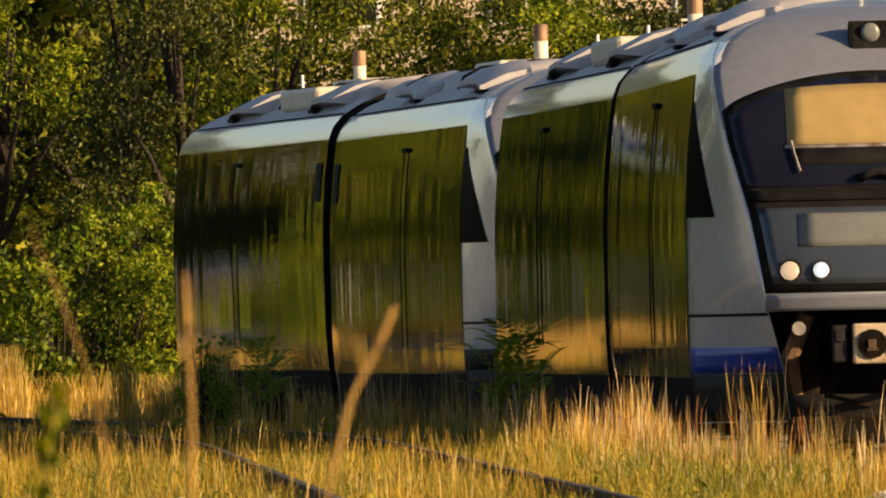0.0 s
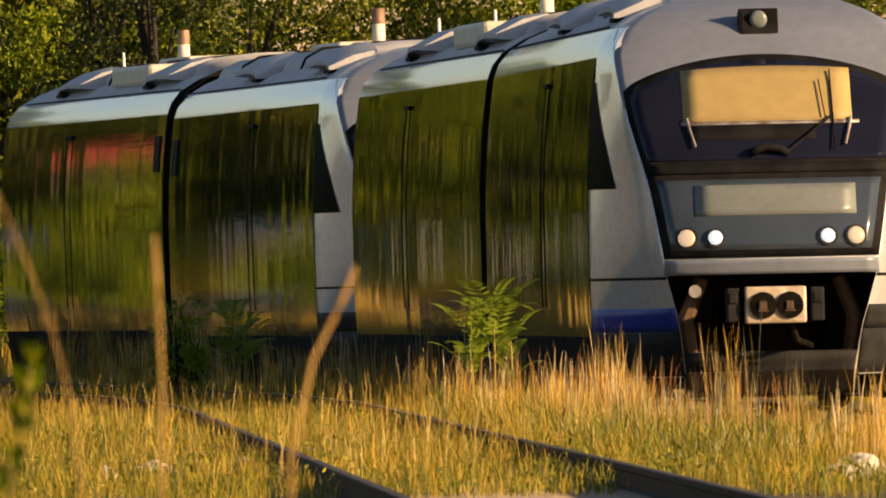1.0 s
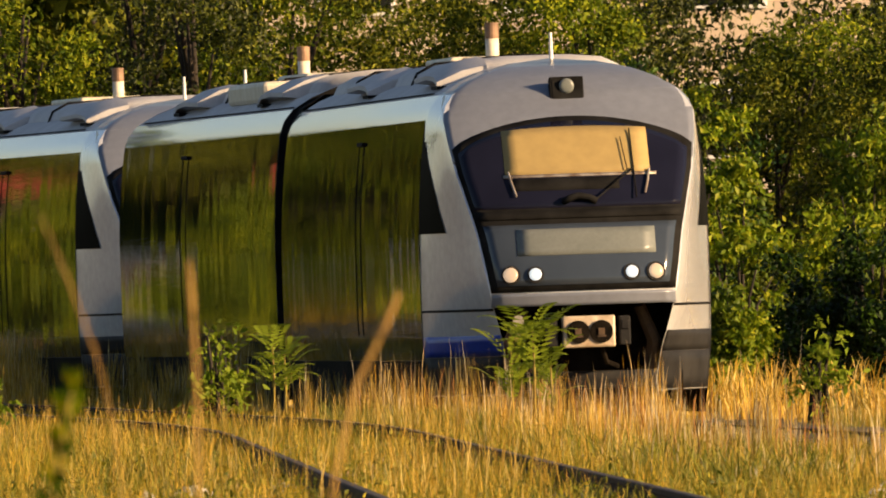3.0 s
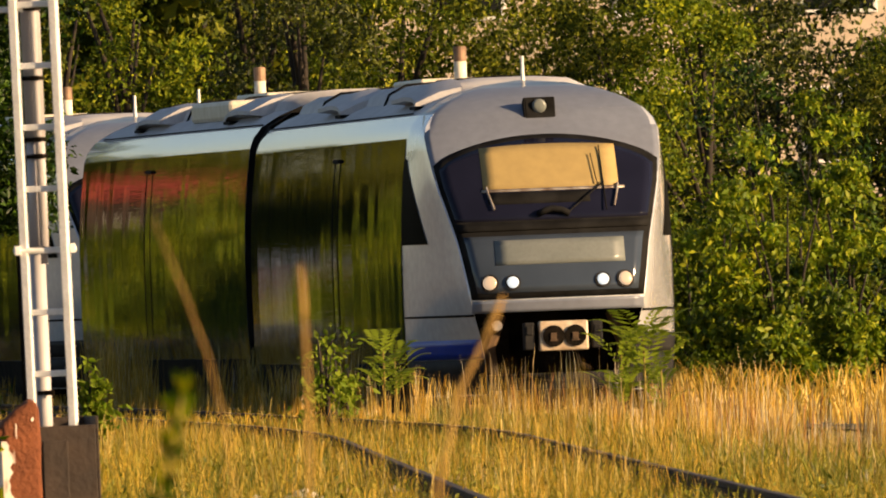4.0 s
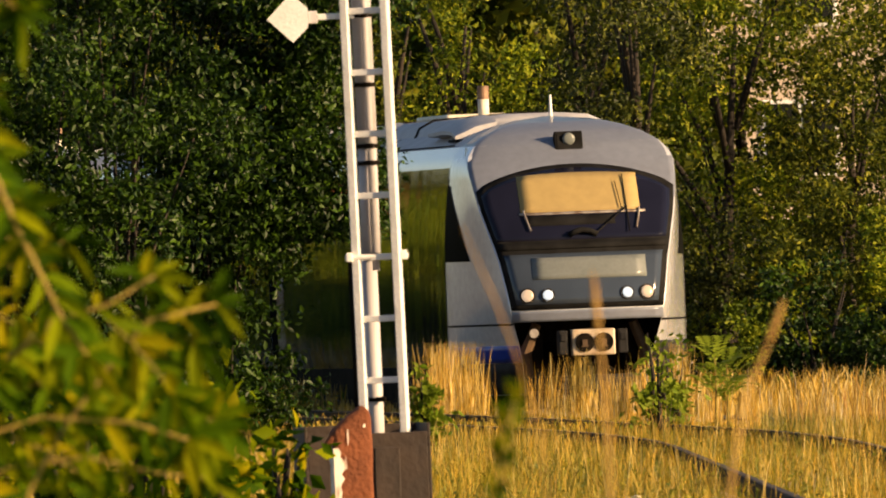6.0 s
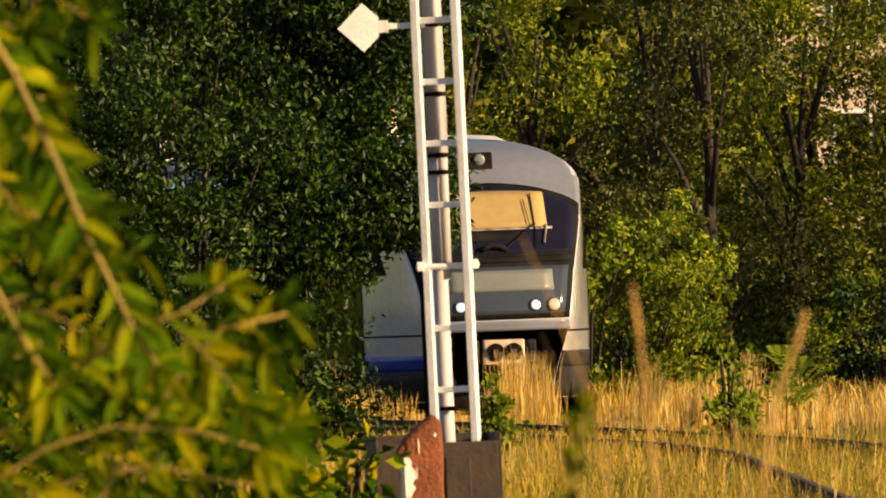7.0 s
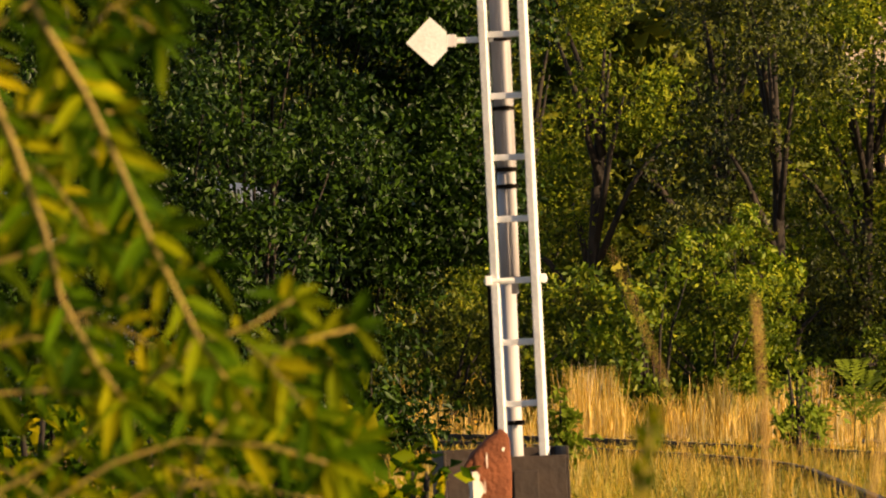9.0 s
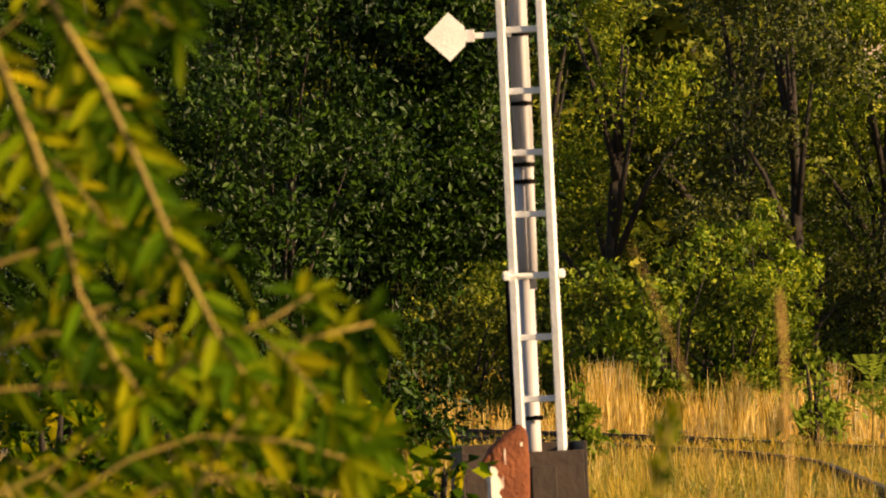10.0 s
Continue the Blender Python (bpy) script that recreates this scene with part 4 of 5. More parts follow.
# plants among the grass by the track
def fern_plant(x, y, height, fronds, seed, material):
    """A shoot with long feathered leaves that arch outwards."""
    rg = np.random.default_rng(seed)
    ob = tagged(empty("feathery_shoot", pose(x, y, ground_z(x, y) - 0.02)), "bright green shoot with feathered leaves in the dry grass", "plant")
    bm = bmesh.new()
    tube(bm, [(0, 0, 0), (0.01, 0, height * 0.5), (0.0, 0, height * 0.8)], [0.014, 0.011, 0.006], 6)
    part("stem", bm, M_TWIG, ob, "", True)
    for i in range(fronds):
        a = rg.uniform(0, 2 * math.pi)
        z = height * rg.uniform(0.35, 0.8)
        ln = height * rg.uniform(0.22, 0.38)
        out = Vector((math.cos(a), math.sin(a) * 0.6, 0))
        v, f = [], []
        rise = rg.uniform(0.9, 1.7)
        n = 11
        axis = [Vector((0, 0, z)) + out * ln * k + Vector((0, 0, ln * (rise * k - 0.8 * k * k))) for k in np.linspace(0, 1, n)]
        for k in range(n):
            d = (axis[min(k + 1, n - 1)] - axis[max(k - 1, 0)]).normalized()
            s = d.cross(Vector((0, 0, 1))).normalized()
            v += [axis[k] - s * 0.002, axis[k] + s * 0.002]
            if k:
                f.append((2 * k - 2, 2 * k - 1, 2 * k + 1, 2 * k))
        for k in range(1, n):
            d = (axis[k] - axis[k - 1]).normalized()
            s = d.cross(Vector((0, 0, 1))).normalized()
            w = ln * 0.34 * math.sin(math.pi * (0.15 + 0.8 * k / n))
            for sg in (-1, 1):
                root = 2 * k + (1 if sg > 0 else 0)
                p = v[root]
                t = p + s * sg * w + d * w * 0.45 - Vector((0, 0, 0.15 * w))
                m = p.lerp(t, 0.5)
                q = len(v)
                v += [m + d * 0.016, t, m - d * 0.016]
                f.append((root, q, q + 1, q + 2))
        raw("frond", v, f, material, ob)
    return ob


for x, y, h, n, sd in ((4.68, 199.5, 1.22, 18, 1), (4.52, 200.5, 1.0, 14, 2), (3.02, 237, 1.02, 16, 3), (3.16, 239, 0.95, 14, 8), (4.98, 206, 0.85, 10, 4)):
    fern_plant(x, y, h, n, 500 + sd, L_SHOOT)
for x, y, h, r, sd in ((2.48, 238, 1.22, 0.24, 1), (2.62, 240, 1.0, 0.22, 2), (0.14, 215, 0.95, 0.13, 3), (8.3, 236, 1.0, 0.3, 4)):
    shrub("weed", x, y, h, r, 380, 0.10, L_SHOOT, "leafy green weed standing in dry grass", 520 + sd)


# ---------------------------------------------------------------- grass
def blades(name, base, height, width, lean, material, rng, label, seedhead=0.0):
    """Bent grass blades of three faces at the base points; seedhead widens the upper part of stalks."""
    n = len(base)
    a = rng.uniform(0, 2 * math.pi, n)
    side = np.stack([np.cos(a), np.sin(a), np.zeros(n)], 1)
    b = rng.uniform(0, 2 * math.pi, n)
    bend = np.stack([np.cos(b), np.sin(b), np.zeros(n)], 1) * (height * lean * rng.uniform(0.2, 1.0, n))[:, None]
    up = np.array([0, 0, 1.0])
    h = height[:, None]
    w = (width * rng.uniform(0.6, 1.3, n))[:, None]
    m1 = base + up * h * 0.45 + bend * 0.2
    m2 = base + up * h * 0.78 + bend * 0.6
    tip = base + up * h * (1.0 - 0.12 * lean) + bend
    wt = w * (1.0 + seedhead)
    v = np.stack([base - side * w, base + side * w, m1 + side * w * 0.8, m1 - side * w * 0.8, m2 + side * wt * 0.7, m2 - side * wt * 0.7, tip + side * w * 0.12, tip - side * w * 0.12], 1).reshape(-1, 3)
    i = np.arange(n)[:, None] * 8
    f = np.concatenate([i + np.array([0, 1, 2, 3]), i + np.array([3, 2, 4, 5]), i + np.array([5, 4, 6, 7])])
    return tagged(stuff_mesh(name, v, f, material), label, "grass", kind="stuff")


def seat(x, y):
    return np.array([(a, b, ground_z(a, b) - 0.01) for a, b in zip(x, y)])


def patchy(x, y, scale, cut):
    return np.array([noise.noise(Vector((a * scale, b * scale * 0.35, 3.0))) > cut for a, b in zip(x, y)])


rng = np.random.default_rng(11)
tx = np.vectorize(track_x)


def fan(n, y0, y1):
    y = rng.uniform(y0, y1, n)
    return rng.uniform(-0.026, 0.043, n) * y, y


x, y = fan(105000, 122, 235)
off = np.abs(np.abs(x - tx(y) + SIDE_TRACK) - 0.7525)
over = np.array([noise.noise(Vector((a * 0.9, b * 0.16, 14.0))) > 0.10 for a, b in zip(x, y)])
keep = (np.abs(x - tx(y)) > 1.5) & (over | (off > np.where(y < 160, 0.18, 0.13)) | (rng.uniform(0, 1, len(x)) < np.clip((y - 165) / 60, 0.05, 1)))
x, y = x[keep], y[keep]
lift = np.clip(1.0 + 1.5 * np.array([noise.noise(Vector((a * 1.3, b * 0.3, 5.0))) for a, b in zip(x, y)]), 0.3, 1.9)
blades("short_grass", seat(x, y), rng.uniform(0.05, 0.18, len(x)) * lift, 0.0019, 0.45, L_GRASS, rng, "short yellowing grass around the side track")
x, y = fan(62000, 122, 235)
off = np.abs(np.abs(x - tx(y) + SIDE_TRACK) - 0.7525)
keep = patchy(x, y, 0.8, -0.12) & (np.abs(x - tx(y)) > 1.5) & ((off > 0.12) | (y > 178))
x, y = x[keep], y[keep]
blades("green_grass", seat(x, y), rng.uniform(0.05, 0.20, len(x)), 0.0030, 0.6, L_GREENGRASS, rng, "fresh green grass tufts in the short grass")
# tall dry grass between the two tracks, in splayed clumps of uneven height
nc = 610
cy = np.concatenate([rng.uniform(138, 236, 340), rng.uniform(284, 336, 180), rng.uniform(246, 284, 90)])
cx = tx(cy) - 1.6 - 1.55 * rng.beta(1.2, 1.7, nc)
ch = 0.15 + 1.0 * np.array([noise.noise(Vector((a * 0.9, b * 0.2, 9.0))) for a, b in zip(cx, cy)]) + rng.uniform(-0.10, 0.26, nc) + 0.08 * np.clip((168 - cy) / 20, 0, 1)
who = rng.integers(0, nc, 34000)
r = np.abs(rng.normal(size=len(who))) * 0.12
a = rng.uniform(0, 2 * math.pi, len(who))
x, y = cx[who] + r * np.cos(a), cy[who] + r * np.sin(a)
tall = ch[who] * rng.uniform(0.55, 1.12, len(who))
blades("tall_dry_grass", seat(x, y), np.clip(tall * np.where(y > 236, 1.25, 1.0), 0.12, 1.0), np.where(y > 236, 0.0026, 0.0013), 0.16, L_STRAW, rng, "tall dry straw-coloured grass between the tracks", 0.9)
who = rng.integers(0, nc, 2600)
r = np.abs(rng.normal(size=len(who))) * 0.13
a = rng.uniform(0, 2 * math.pi, len(who))
x, y = cx[who] + r * np.cos(a), cy[who] + r * np.sin(a)
tall = ch[who] * rng.uniform(1.05, 1.32, len(who))
blades("pale_grass_heads", seat(x, y), np.clip(tall, 0.2, 1.1), 0.0014, 0.12, L_PALE, rng, "pale seed heads standing over the dry grass", 1.6)
y = rng.uniform(138, 236, 11000)
x = tx(y) - 1.5 - 1.6 * rng.uniform(0, 1, len(y))
blades("green_undergrowth", seat(x, y), rng.uniform(0.10, 0.34, len(x)), 0.004, 0.7, L_GREENGRASS, rng, "green blades at the foot of the dry grass")
y = rng.uniform(142, 236, 1100)
x = tx(y) - 1.5 - 1.5 * rng.uniform(0, 1, len(y))
keep = patchy(x, y, 1.1, 0.06)
x, y = x[keep], y[keep]
blades("rusty_weeds", seat(x, y), rng.uniform(0.3, 0.66, len(x)), 0.0017, 0.2, L_RUST, rng, "rust-brown withered weeds in the grass", 1.5)
# tufts on the near side and beyond the side track
x, y = fan(26000, 130, 250)
keep = patchy(x, y, 0.6, 0.10) & (x < tx(y) - 1.6) & ((np.abs(np.abs(x - tx(y) + SIDE_TRACK) - 0.7525) > 0.12) | (y > 178))
x, y = x[keep], y[keep]
blades("dry_grass_tufts", seat(x, y), rng.uniform(0.15, 0.46, len(x)), 0.0014, 0.28, L_STRAW, rng, "loose tufts of dry grass", 0.6)
# beyond the running track, up to the wood
y = rng.uniform(150, 336, 22000)
x = tx(y) + 1.9 + rng.uniform(0, 1, len(y)) ** 1.5 * 7
keep = patchy(x, y, 0.9, -0.10)
x, y = x[keep], y[keep]
blades("far_dry_grass", seat(x, y), rng.uniform(0.2, 0.65, len(x)) * np.where(y > 262, 0.95, 0.7), 0.006, 0.5, L_STRAW, rng, "dry grass beyond the running track", 0.5)
y = rng.uniform(235, 330, 14000)
x = tx(y) - 2.0 - rng.uniform(0, 1, len(y)) * 5
blades("far_dry_grass", seat(x, y), rng.uniform(0.06, 0.20, len(x)), 0.008, 0.5, L_GRASS, rng, "dry grass beside the side track further off", 0.5)
y = rng.uniform(336, 470, 9000)
x = tx(y) + 1.9 + rng.uniform(0, 1, len(y)) * 3.0
blades("verge_grass", seat(x, y), rng.uniform(0.2, 1.0, len(x)), 0.02, 0.5, L_GRASS, rng, "yellow-green verge along the bend")

# low broad-leaved weeds in patches between and beside the near rails
x, y = fan(52000, 124, 200)
keep = patchy(x, y, 1.2, 0.08) & (np.abs(np.abs(x - tx(y) + SIDE_TRACK) - 0.7525) > 0.10)
pts = seat(x[keep], y[keep])
pts[:, 2] += rng.beta(1.0, 2.0, len(pts)) * 0.17
v, f = leaf_cloud(pts, 0.045, 0.020, rng, -0.3)
tagged(stuff_mesh("low_weeds", v, f, L_GREENGRASS), "low yellow-green weeds spreading in the grass", "weeds", kind="stuff")
# stones and broken concrete in the grass
for px, py, sx, sy, sz, r in ((1.34, 143.5, 0.11, 0.07, 0.055, 3), (5.22, 136, 0.15, 0.12, 0.09, 20), (1.92, 146, 0.09, 0.07, 0.045, 40), (5.02, 133, 0.10, 0.09, 0.07, -15), (1.05, 141, 0.06, 0.05, 0.05, 60)):
    bm = bmesh.new()
    bmesh.ops.create_icosphere(bm, subdivisions=3, radius=1.0)
    for v in bm.verts:
        v.co *= 1 + 0.5 * noise.noise(v.co * 1.7 + Vector((px, py, 0)))
    bmesh.ops.transform(bm, matrix=Matrix.Diagonal((sx, sy, sz, 1)), verts=bm.verts)
    st = tagged(part("stone", bm, M_STONE, None, "", False), "pale broken stone lying in the grass", "stone")
    st.matrix_basis = pose(px, py, ground_z(px, py) + sz * 0.6, 0, 0, r)


# ---------------------------------------------------------------- beyond the wood and round the bend
def build_flats():
    ob = tagged(empty("apartment_building", pose(27, 470, -0.1)), "pale plastered apartment building behind the trees", "building")
    bm = bmesh.new()
    box(bm, -22, 22, 0, 11, 0, 12.5, 0.05)
    part("wall", bm, M_WALL, ob)
    bm = bmesh.new()
    box(bm, -22.4, 22.4, -0.4, 11.4, 12.5, 12.9, 0.05)
    part("roof", bm, M_ROOF, ob)
    for i in range(12):
        for k in range(4):
            xw, zw = -20 + 3.6 * i, 1.2 + 2.9 * k
            bm = bmesh.new()
            box(bm, xw, xw + 1.5, -0.06, 0.02, zw, zw + 1.5, 0.02)
            w = part("window", bm, M_WHITE, ob)
            for a in (0.08, 0.79):
                bm = bmesh.new()
                box(bm, xw + a, xw + a + 0.63, -0.075, -0.062, zw + 0.08, zw + 1.42)
                part("pane", bm, M_GLASS, w)


build_flats()


def build_house():
    ob = tagged(empty("lineside_house", pose(-31.3, 437.0, 0.0, 0, 0, 4)), "small brown house with a red tiled roof inside the bend", "house")
    bm = bmesh.new()
    box(bm, -1.6, 1.6, 0.0, 5.0, -0.2, 6.15, 0.03)
    part("wall", bm, M_BROWN, ob, "weathered brown boarded wall")
    bm = bmesh.new()
    v = [bm.verts.new(p) for p in ((-1.8, -0.4, 6.1), (1.8, -0.4, 6.1), (1.8, 5.4, 6.1), (-1.8, 5.4, 6.1), (-1.8, 2.5, 7.2), (1.8, 2.5, 7.2))]
    for q in ((0, 1, 5, 4), (2, 3, 4, 5), (0, 4, 3), (1, 2, 5), (0, 3, 2, 1)):
        bm.faces.new([v[k] for k in q])
    part("roof", bm, M_RED, ob, "red tiled gable roof")
    for x in (-1.4, 0.3):
        bm = bmesh.new()
        box(bm, x, x + 1.0, -0.05, 0.02, 3.3, 4.6, 0.02)
        w = part("window", bm, M_WHITE, ob)
        bm = bmesh.new()
        box(bm, x + 0.1, x + 0.9, -0.064, -0.052, 3.4, 4.5)
        part("pane", bm, M_GLASS, w)


build_house()


def build_fence():
    ob = tagged(empty("lineside_fence"), "row of white concrete posts along the bend", "fence")
    bm = bmesh.new()
    box(bm, -0.035, 0.035, -0.035, 0.035, -0.1, 2.1, 0.01)
    me = None
    for i in range(10):
        y = 372 + 8.3 * i
        if me is None:
            p = part("post", bm, M_WHITE, ob)
            me = p.data
        else:
            p = new("post", me)
            p.parent = ob
        p.location = (track_x(y) + 4.4, y, ground_z(track_x(y) + 4.4, y))


build_fence()


def build_pickets():
    ob = tagged(empty("picket_fence"), "white pickets on a low red base", "fence")
    me = None
    for i in range(7):
        x = -13.5 - 0.24 * i
        if me is None:
            bm = bmesh.new()
            box(bm, -0.045, 0.045, -0.02, 0.02, 0.0, 2.2, 0.01)
            me = part("picket", bm, M_WHITE, ob).data
            p = ob.children[0]
        else:
            p = new("picket", me)
            p.parent = ob
        p.location = (x, 368.0, ground_z(x, 368.0) + 0.05 * math.sin(i * 2.3))
    for z0, z1, mat, nm in ((1.3, 1.72, M_RED, "base_board"), (2.0, 2.06, M_WHITE, "fence_rail")):
        bm = bmesh.new()
        g = ground_z(-14.2, 368.0)
        box(bm, -15.1, -13.4, 368.03, 368.07, g + z0, g + z1, 0.01)
        part(nm, bm, mat, ob)


build_pickets()
rng = np.random.default_rng(21)
for i in range(22):
    y = 356 + 5.6 * i
    x = track_x(y) + 6.6 + rng.uniform(-0.5, 0.8)
    shrub("bush", x, y, rng.uniform(1.6, 3.2), rng.uniform(1.8, 2.4), 2600, 0.26, L_TREE if i % 3 else L_BRIGHT, "dense green bush along the bend", 560 + i)
    tree("tree", x + rng.uniform(2.5, 4.5), y + 2, rng.uniform(8.5, 11.5), rng.uniform(2.8, 3.4), 5600, 0.40, L_TREE if i % 4 else L_OLIVE, "green tree on the outside of the bend", "tree", 600 + i, 0.10)
for i in range(20):
    y = 318 + 8.5 * i
    shrub("bush", track_x(y) - 7.0 - rng.uniform(0, 1.5), y, rng.uniform(3.0, 5.5), rng.uniform(2.2, 2.8), 3000, 0.28, L_TREE if i % 3 else L_BRIGHT, "green bush on the inside of the bend", 720 + i)
for i in range(13):
    tree("tree", -110 + 9.5 * i, 548 + rng.uniform(-6, 6), rng.uniform(12.5, 15), rng.uniform(6.5, 7.5), 8000, 0.8, L_OLIVE, "tall dense tree in the far wood", "tree", 800 + i, 0.02, 300)
for i in range(20):
    tree("tree", -95 + 5.2 * i, 520 + rng.uniform(-8, 8), rng.uniform(10, 14), rng.uniform(4.5, 5.8), 6000, 0.62, L_OLIVE, "distant dark green tree", "tree", 640 + i, 0.02)
for i in range(9):
    shrub("bush", -3.0 + 2.3 * i, 374 + rng.uniform(-2, 2), rng.uniform(3.6, 4.3), rng.uniform(1.9, 2.3), 3600, 0.22, L_OLIVE, "tall dense bush behind the wood", 680 + i)


# ---------------------------------------------------------------- near shrub and stalks, out of focus
NEAR = 36.0
CLOSE = 27.0


def near_point(u, v, d=NEAR):
    """A place by its offsets, in thousandths of a degree-like units, from the mast clamp's direction."""
    c, s = math.cos(radians(1.2)), math.sin(radians(1.2))
    return Vector(((u * c - v * s) / 42981 * d, d, 1.1 + (145 - (u * s + v * c)) / 42981 * d))


def leaf(v, f, p, way, ln, rg):
    """A lance-shaped leaf, folded along its rib and arching down to its tip."""
    w = way.normalized()
    s = w.cross(Vector((rg.normal() * 0.5, -1.0, rg.normal() * 0.5))).normalized()
    u = s.cross(w)
    q = len(v)
    for k, half, up in ((0.0, 0.02, 0.0), (0.3, 0.13, 0.03), (0.65, 0.12, 0.0), (1.0, 0.01, 0.0)):
        c = p + w * ln * k - Vector((0, 0, 0.28 * ln * k * k))
        v += [c - s * ln * half + u * ln * up, c - u * ln * 0.03, c + s * ln * half + u * ln * up]
    for k in range(3):
        f += [(q + 3 * k, q + 3 * k + 1, q + 3 * k + 4, q + 3 * k + 3), (q + 3 * k + 1, q + 3 * k + 2, q + 3 * k + 5, q + 3 * k + 4)]


def build_near_shrub():
    rg = np.random.default_rng(31)
    foot = Vector((-0.92, NEAR, ground_z(-0.92, NEAR)))
    ob = tagged(empty("leafy_shrub", Matrix.Translation(foot)), "leafy yellow-green shrub with arching twigs", "shrub")
    lines = [
        [(-960, -620), (-890, -460), (-811, -330), (-740, -180), (-690, -60), (-601, 120), (-560, 180)],
        [(-1010, -420), (-930, -220), (-880, -80), (-850, 40), (-790, 150), (-740, 220)],
        [(-1180, -500), (-1040, -380), (-930, -470), (-840, -520)],
        [(-1150, 60), (-980, -20), (-860, -60), (-770, -120)],
        [(-1180, 260), (-1000, 210), (-860, 200), (-760, 214)],
        [(-660, 420), (-600, 310), (-520, 200), (-450, 120), (-330, 90)],
        [(-900, 420), (-760, 330), (-640, 290), (-480, 300), (-380, 330)],
        [(-1050, 420), (-900, 350), (-780, 260), (-640, 230), (-500, 190)],
        [(-1100, -150), (-960, -260), (-880, -300), (-760, -290)],
        [(-800, 440), (-700, 380), (-560, 360), (-430, 390), (-340, 400)],
        [(-1060, 160), (-930, 110), (-800, 60), (-690, 20), (-600, -20)],
        [(-700, 190), (-620, 120), (-520, 90), (-440, 40)],
    ]
    for _ in range(34):
        v0 = rg.uniform(-500, 420)
        edge = float(np.interp(v0, [-500, -180, -30, 80, 320, 420], [-720, -760, -600, -420, -330, -330]))
        u0 = rg.uniform(-1020, edge - 60)
        a = rg.uniform(-0.9, 0.9)
        ln = rg.uniform(90, 190)
        lines.append([(u0 + ln * k * math.cos(a), v0 + ln * k * (math.sin(a) + 0.35 * k)) for k in (0, 0.35, 0.7, 1.0)])
    for i, line in enumerate(lines):
        dd = NEAR + rg.uniform(-1.0, 1.0) if i > 1 else NEAR - 1.4
        pts = [near_point(u, v, dd) - foot for u, v in line]
        bm = bmesh.new()
        base = pts[0]
        chain = [Vector((rg.uniform(-0.1, 0.1), 0, 0)), Vector((base.x * 0.6, base.y, base.z * 0.45)), *pts] if i in (5, 6, 7, 9) else pts
        r = [(0.006 if i < 2 else 0.004 if i < 12 else 0.002) * (1 - 0.6 * k / len(chain)) for k in range(len(chain))]
        tube(bm, chain, r, 6)
        twig = part("twig", bm, M_TWIG, ob, "yellowish arching twig", True)
        v, f = [], []
        for a, b in zip(pts, pts[1:]):
            d = (b - a).normalized()
            flat = Vector((d.z, 0, -d.x)).normalized()
            n = max(2, int((b - a).length / 0.021))
            for k in range(n):
                p = a.lerp(b, (k + rg.uniform(0, 1)) / n)
                for sg in (-1, 1):
                    leaf(v, f, p, d * rg.uniform(0.2, 0.9) + flat * sg * rg.uniform(0.5, 1.0) + Vector((0, rg.normal() * 0.45, 0)), rg.uniform(0.040, 0.078), rg)
        # a rosette at the tip
        for k in range(7):
            ang = 2 * math.pi * k / 7 + rg.uniform(-0.3, 0.3)
            leaf(v, f, pts[-1], Vector((math.cos(ang), rg.normal() * 0.4, math.sin(ang))) + 0.3 * (pts[-1] - pts[-2]).normalized(), rg.uniform(0.05, 0.085), rg)
        raw("leaves", v, f, L_NEAR, ob)


build_near_shrub()
# sharper weeds at the shrub's foot, further off
for x, y, h, r, n, sd in ((-0.84, 104, 0.96, 0.26, 420, 1), (-1.15, 106, 1.10, 0.30, 520, 2), (-1.46, 105, 1.02, 0.30, 520, 3), (-1.85, 107, 1.15, 0.35, 520, 4), (-2.25, 106, 1.2, 0.36, 520, 5), (-0.58, 108, 0.78, 0.18, 260, 6)):
    shrub("weed", x, y, h, r, n, 0.11, L_NEAR, "lush green weed with lance-shaped leaves", 540 + sd, 0.1)


def stalk(points, r, kind_label, d=CLOSE, head=True):
    """A dry stalk whose origin is at its foot, so that it can sway."""
    pts = [near_point(u, v, d) for u, v in points]
    foot = Vector((pts[-1].x + (pts[-1].x - pts[0].x) * 0.3, d, ground_z(pts[-1].x, d)))
    ob = tagged(empty("grass_stalk", Matrix.Translation(foot)), kind_label, "grass")
    bm = bmesh.new()
    tube(bm, [p - foot for p in pts] + [Vector((0, 0, 0))], [r * 0.6] + [r] * len(pts), 6)
    part("stem", bm, M_STALK, ob, "", True)
    if head:
        bm = bmesh.new()
        a, b = pts[0] - foot, pts[1] - foot
        tube(bm, [a, a.lerp(b, 0.3), a.lerp(b, 0.7), b], [r * 0.6, r * 1.3, r * 1.5, r * 0.9], 8)
        part("seed_head", bm, M_STALK, ob, "", True)
    return ob


stalk_a = stalk([(138, -52), (190, 70), (235, 190), (270, 320), (285, 450)], 0.0012, "thin dry grass stalk bowing sideways", head=False)
stalk_b = stalk([(403, 30), (410, 140), (418, 280), (420, 450)], 0.0025, "dry upright grass stalk with a seed head")
stalk_c = stalk([(776, 88), (740, 170), (700, 250), (660, 420)], 0.0028, "dry slanting grass stalk with a seed head")


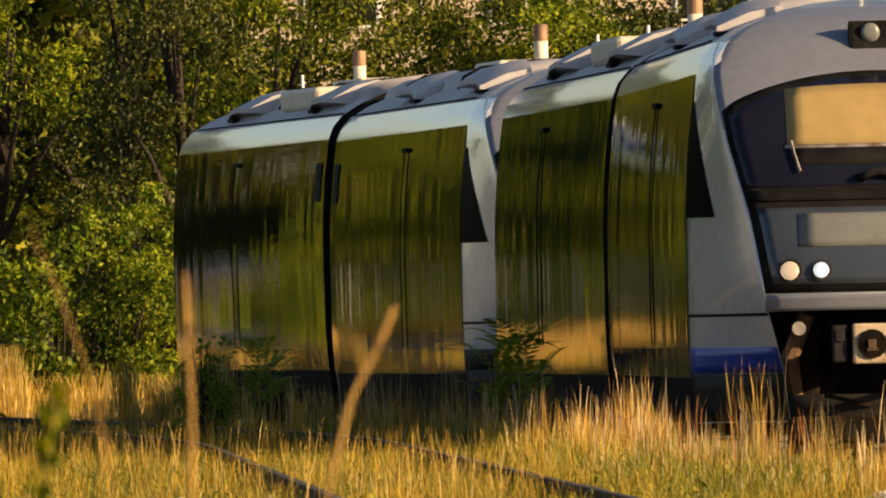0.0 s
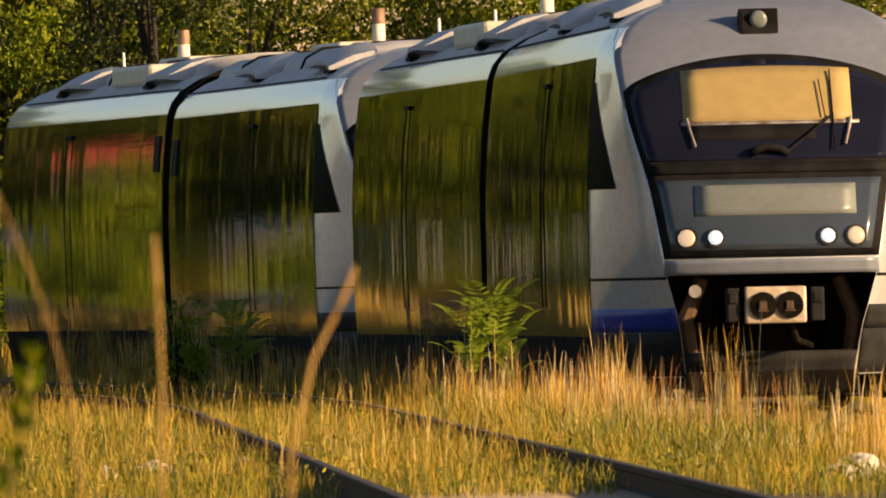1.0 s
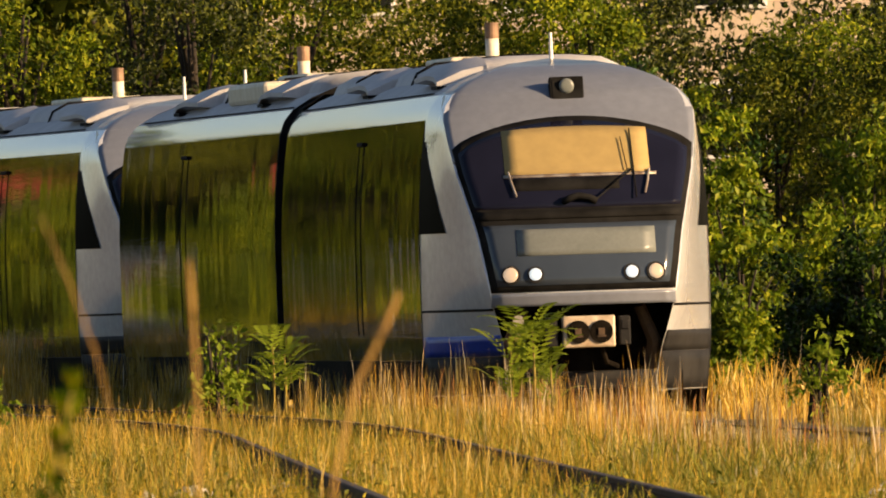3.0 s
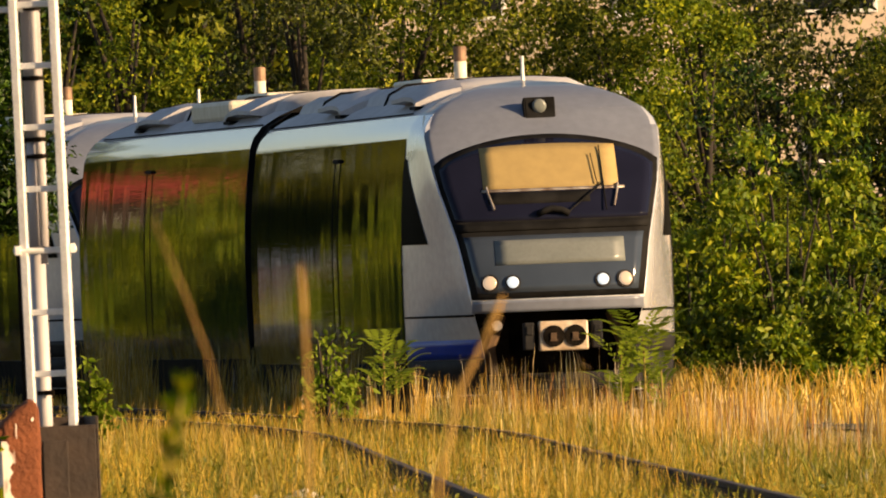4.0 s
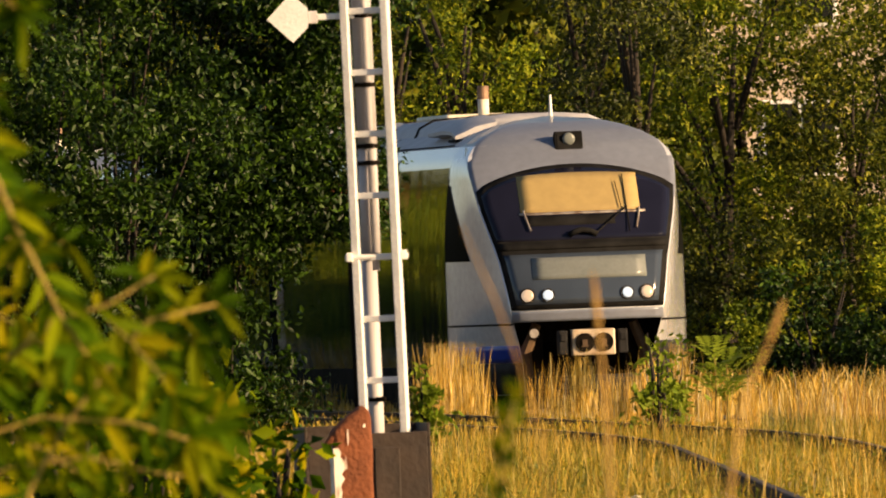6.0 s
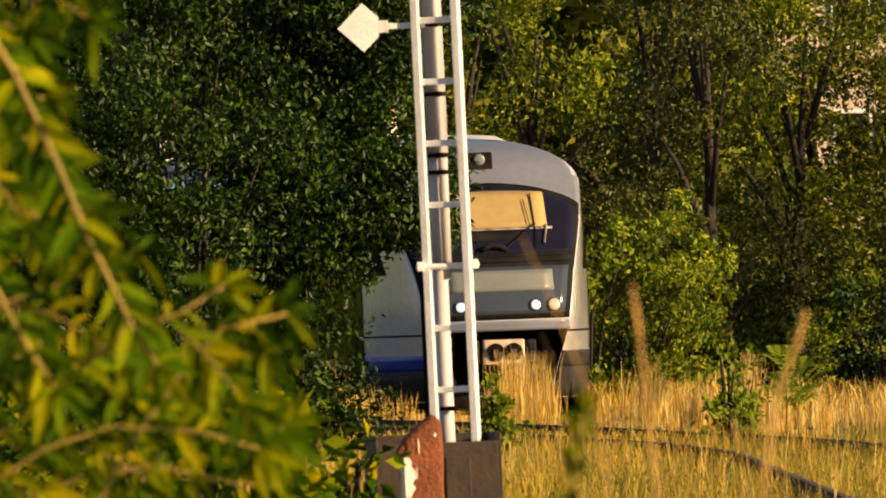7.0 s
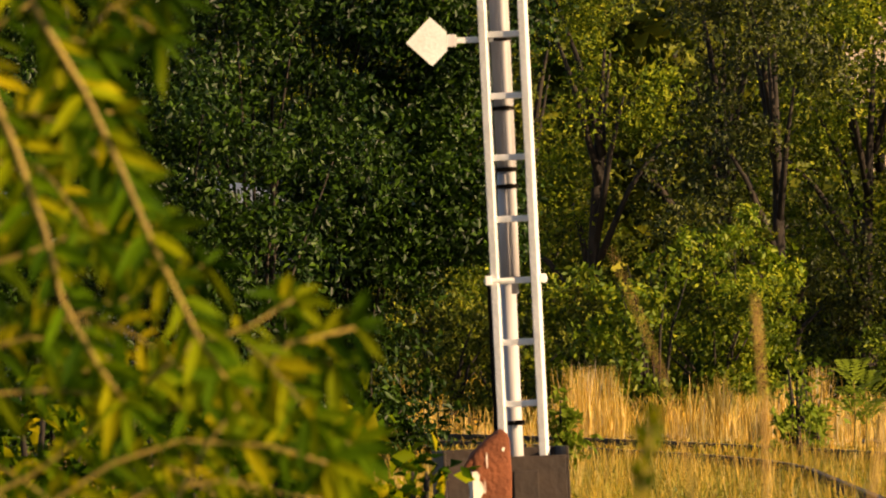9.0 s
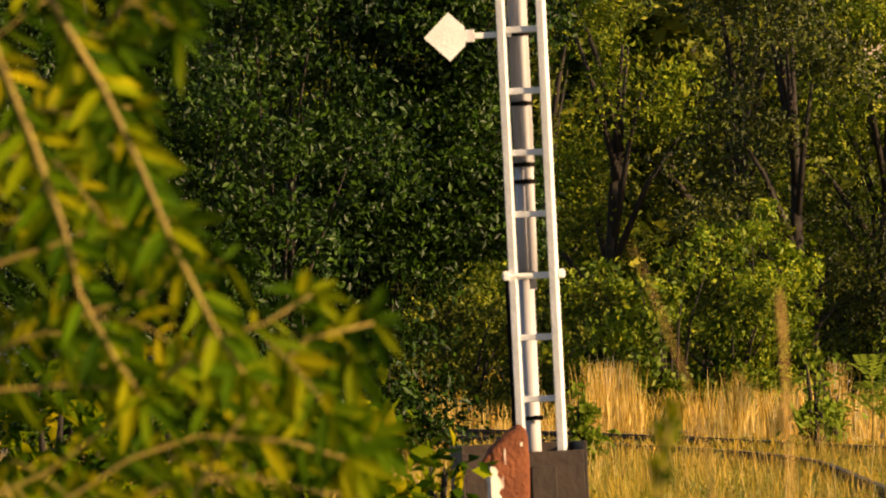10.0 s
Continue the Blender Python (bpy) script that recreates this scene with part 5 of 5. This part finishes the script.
def build_near_weed():
    """A leafy weed stem, far out of focus."""
    rg = np.random.default_rng(77)
    pts = [near_point(u, v, CLOSE) for u, v in ((200, 240), (190, 300), (172, 400), (150, 520))]
    foot = Vector((pts[-1].x, CLOSE, ground_z(pts[-1].x, CLOSE)))
    ob = tagged(empty("leafy_weed", Matrix.Translation(foot)), "green leafy weed stem close by", "plant")
    pts = [p - foot for p in pts] + [Vector((0, 0, 0))]
    bm = bmesh.new()
    tube(bm, pts, [0.001, 0.0018, 0.002, 0.0025, 0.003], 6)
    part("stem", bm, M_TWIG, ob, "", True)
    v, f = [], []
    for a, b in zip(pts[:3], pts[1:4]):
        for k in range(7):
            p = a.lerp(b, k / 7)
            for sg in (-1, 1):
                leaf(v, f, p, Vector((sg * rg.uniform(0.15, 0.7), rg.normal() * 0.3, 0.9)), rg.uniform(0.020, 0.040), rg)
    raw("leaves", v, f, L_NEAR, ob)


build_near_weed()

# ---------------------------------------------------------------- what moves
START, SPEED = 189.6, 16.8     # the leading nose's distance, and metres a second
UNIT_GAP = 42.45


def along(y, d):
    for _ in range(3):
        m = (track_x(y + d) - track_x(y)) / d
        q = d / math.sqrt(1 + m * m)
        if abs(q - d) < 1e-4:
            break
    return y + q


def car_pose(y, back):
    """The pose of a half car whose nose is at y, or at the far end when back is true (then y is the joint)."""
    near, far = y, along(y, HALF)
    d = Vector((track_x(far) - track_x(near), far - near, 0))
    turn = -math.atan2(d.x, d.y)
    cant = radians(float(np.interp(near, [205, 232, 256], [0.0, 0.5, 1.05])))
    at = (far if back else near)
    m = Matrix.Translation((track_x(at), at, track_z(at))) @ Matrix.Rotation(turn, 4, "Z") @ Matrix.Rotation(-cant, 4, "Y")
    return m @ Matrix.Rotation(math.pi, 4, "Z") if back else m


def sway(ob, rows):
    foot = ob.matrix_basis.translation.copy()
    walk(ob, [(t, Matrix.Translation(foot) @ Matrix.Rotation(radians(a), 4, "Y")) for t, a in rows])


def motions():
    times = [0.5 * i for i in range(21)]
    rows = [[], [], [], []]
    for t in times:
        y = START + SPEED * t - 0.3 * max(0.0, t - 6.0)
        joint = along(y, HALF)
        second = along(y, UNIT_GAP)
        joint2 = along(second, HALF)
        for k, (yy, back) in enumerate(((y, False), (joint, True), (second, False), (joint2, True))):
            rows[k].append((t, car_pose(yy, back)))
    for c, r in zip(cars, rows):
        walk(c, r)
    sway(stalk_a, [(0.0, 0.3), (1.0, -0.2), (2.7, 0.0), (4.5, 0.2), (6.2, -1.2), (7.3, -1.6), (8.5, -0.8), (10.0, -0.4)])
    sway(stalk_b, [(0.0, 0.6), (1.0, 0.3), (2.7, 0.0), (4.5, 0.1), (5.5, -0.9), (6.2, -2.6), (7.3, -4.0), (8.5, -1.6), (10.0, -0.5)])
    sway(stalk_c, [(0.0, 0.6), (1.0, -0.2), (2.7, 0.0), (4.5, -1.0), (5.5, -3.0), (6.2, -3.6), (7.3, -6.5), (8.5, -4.0), (10.0, -3.0)])


motions()
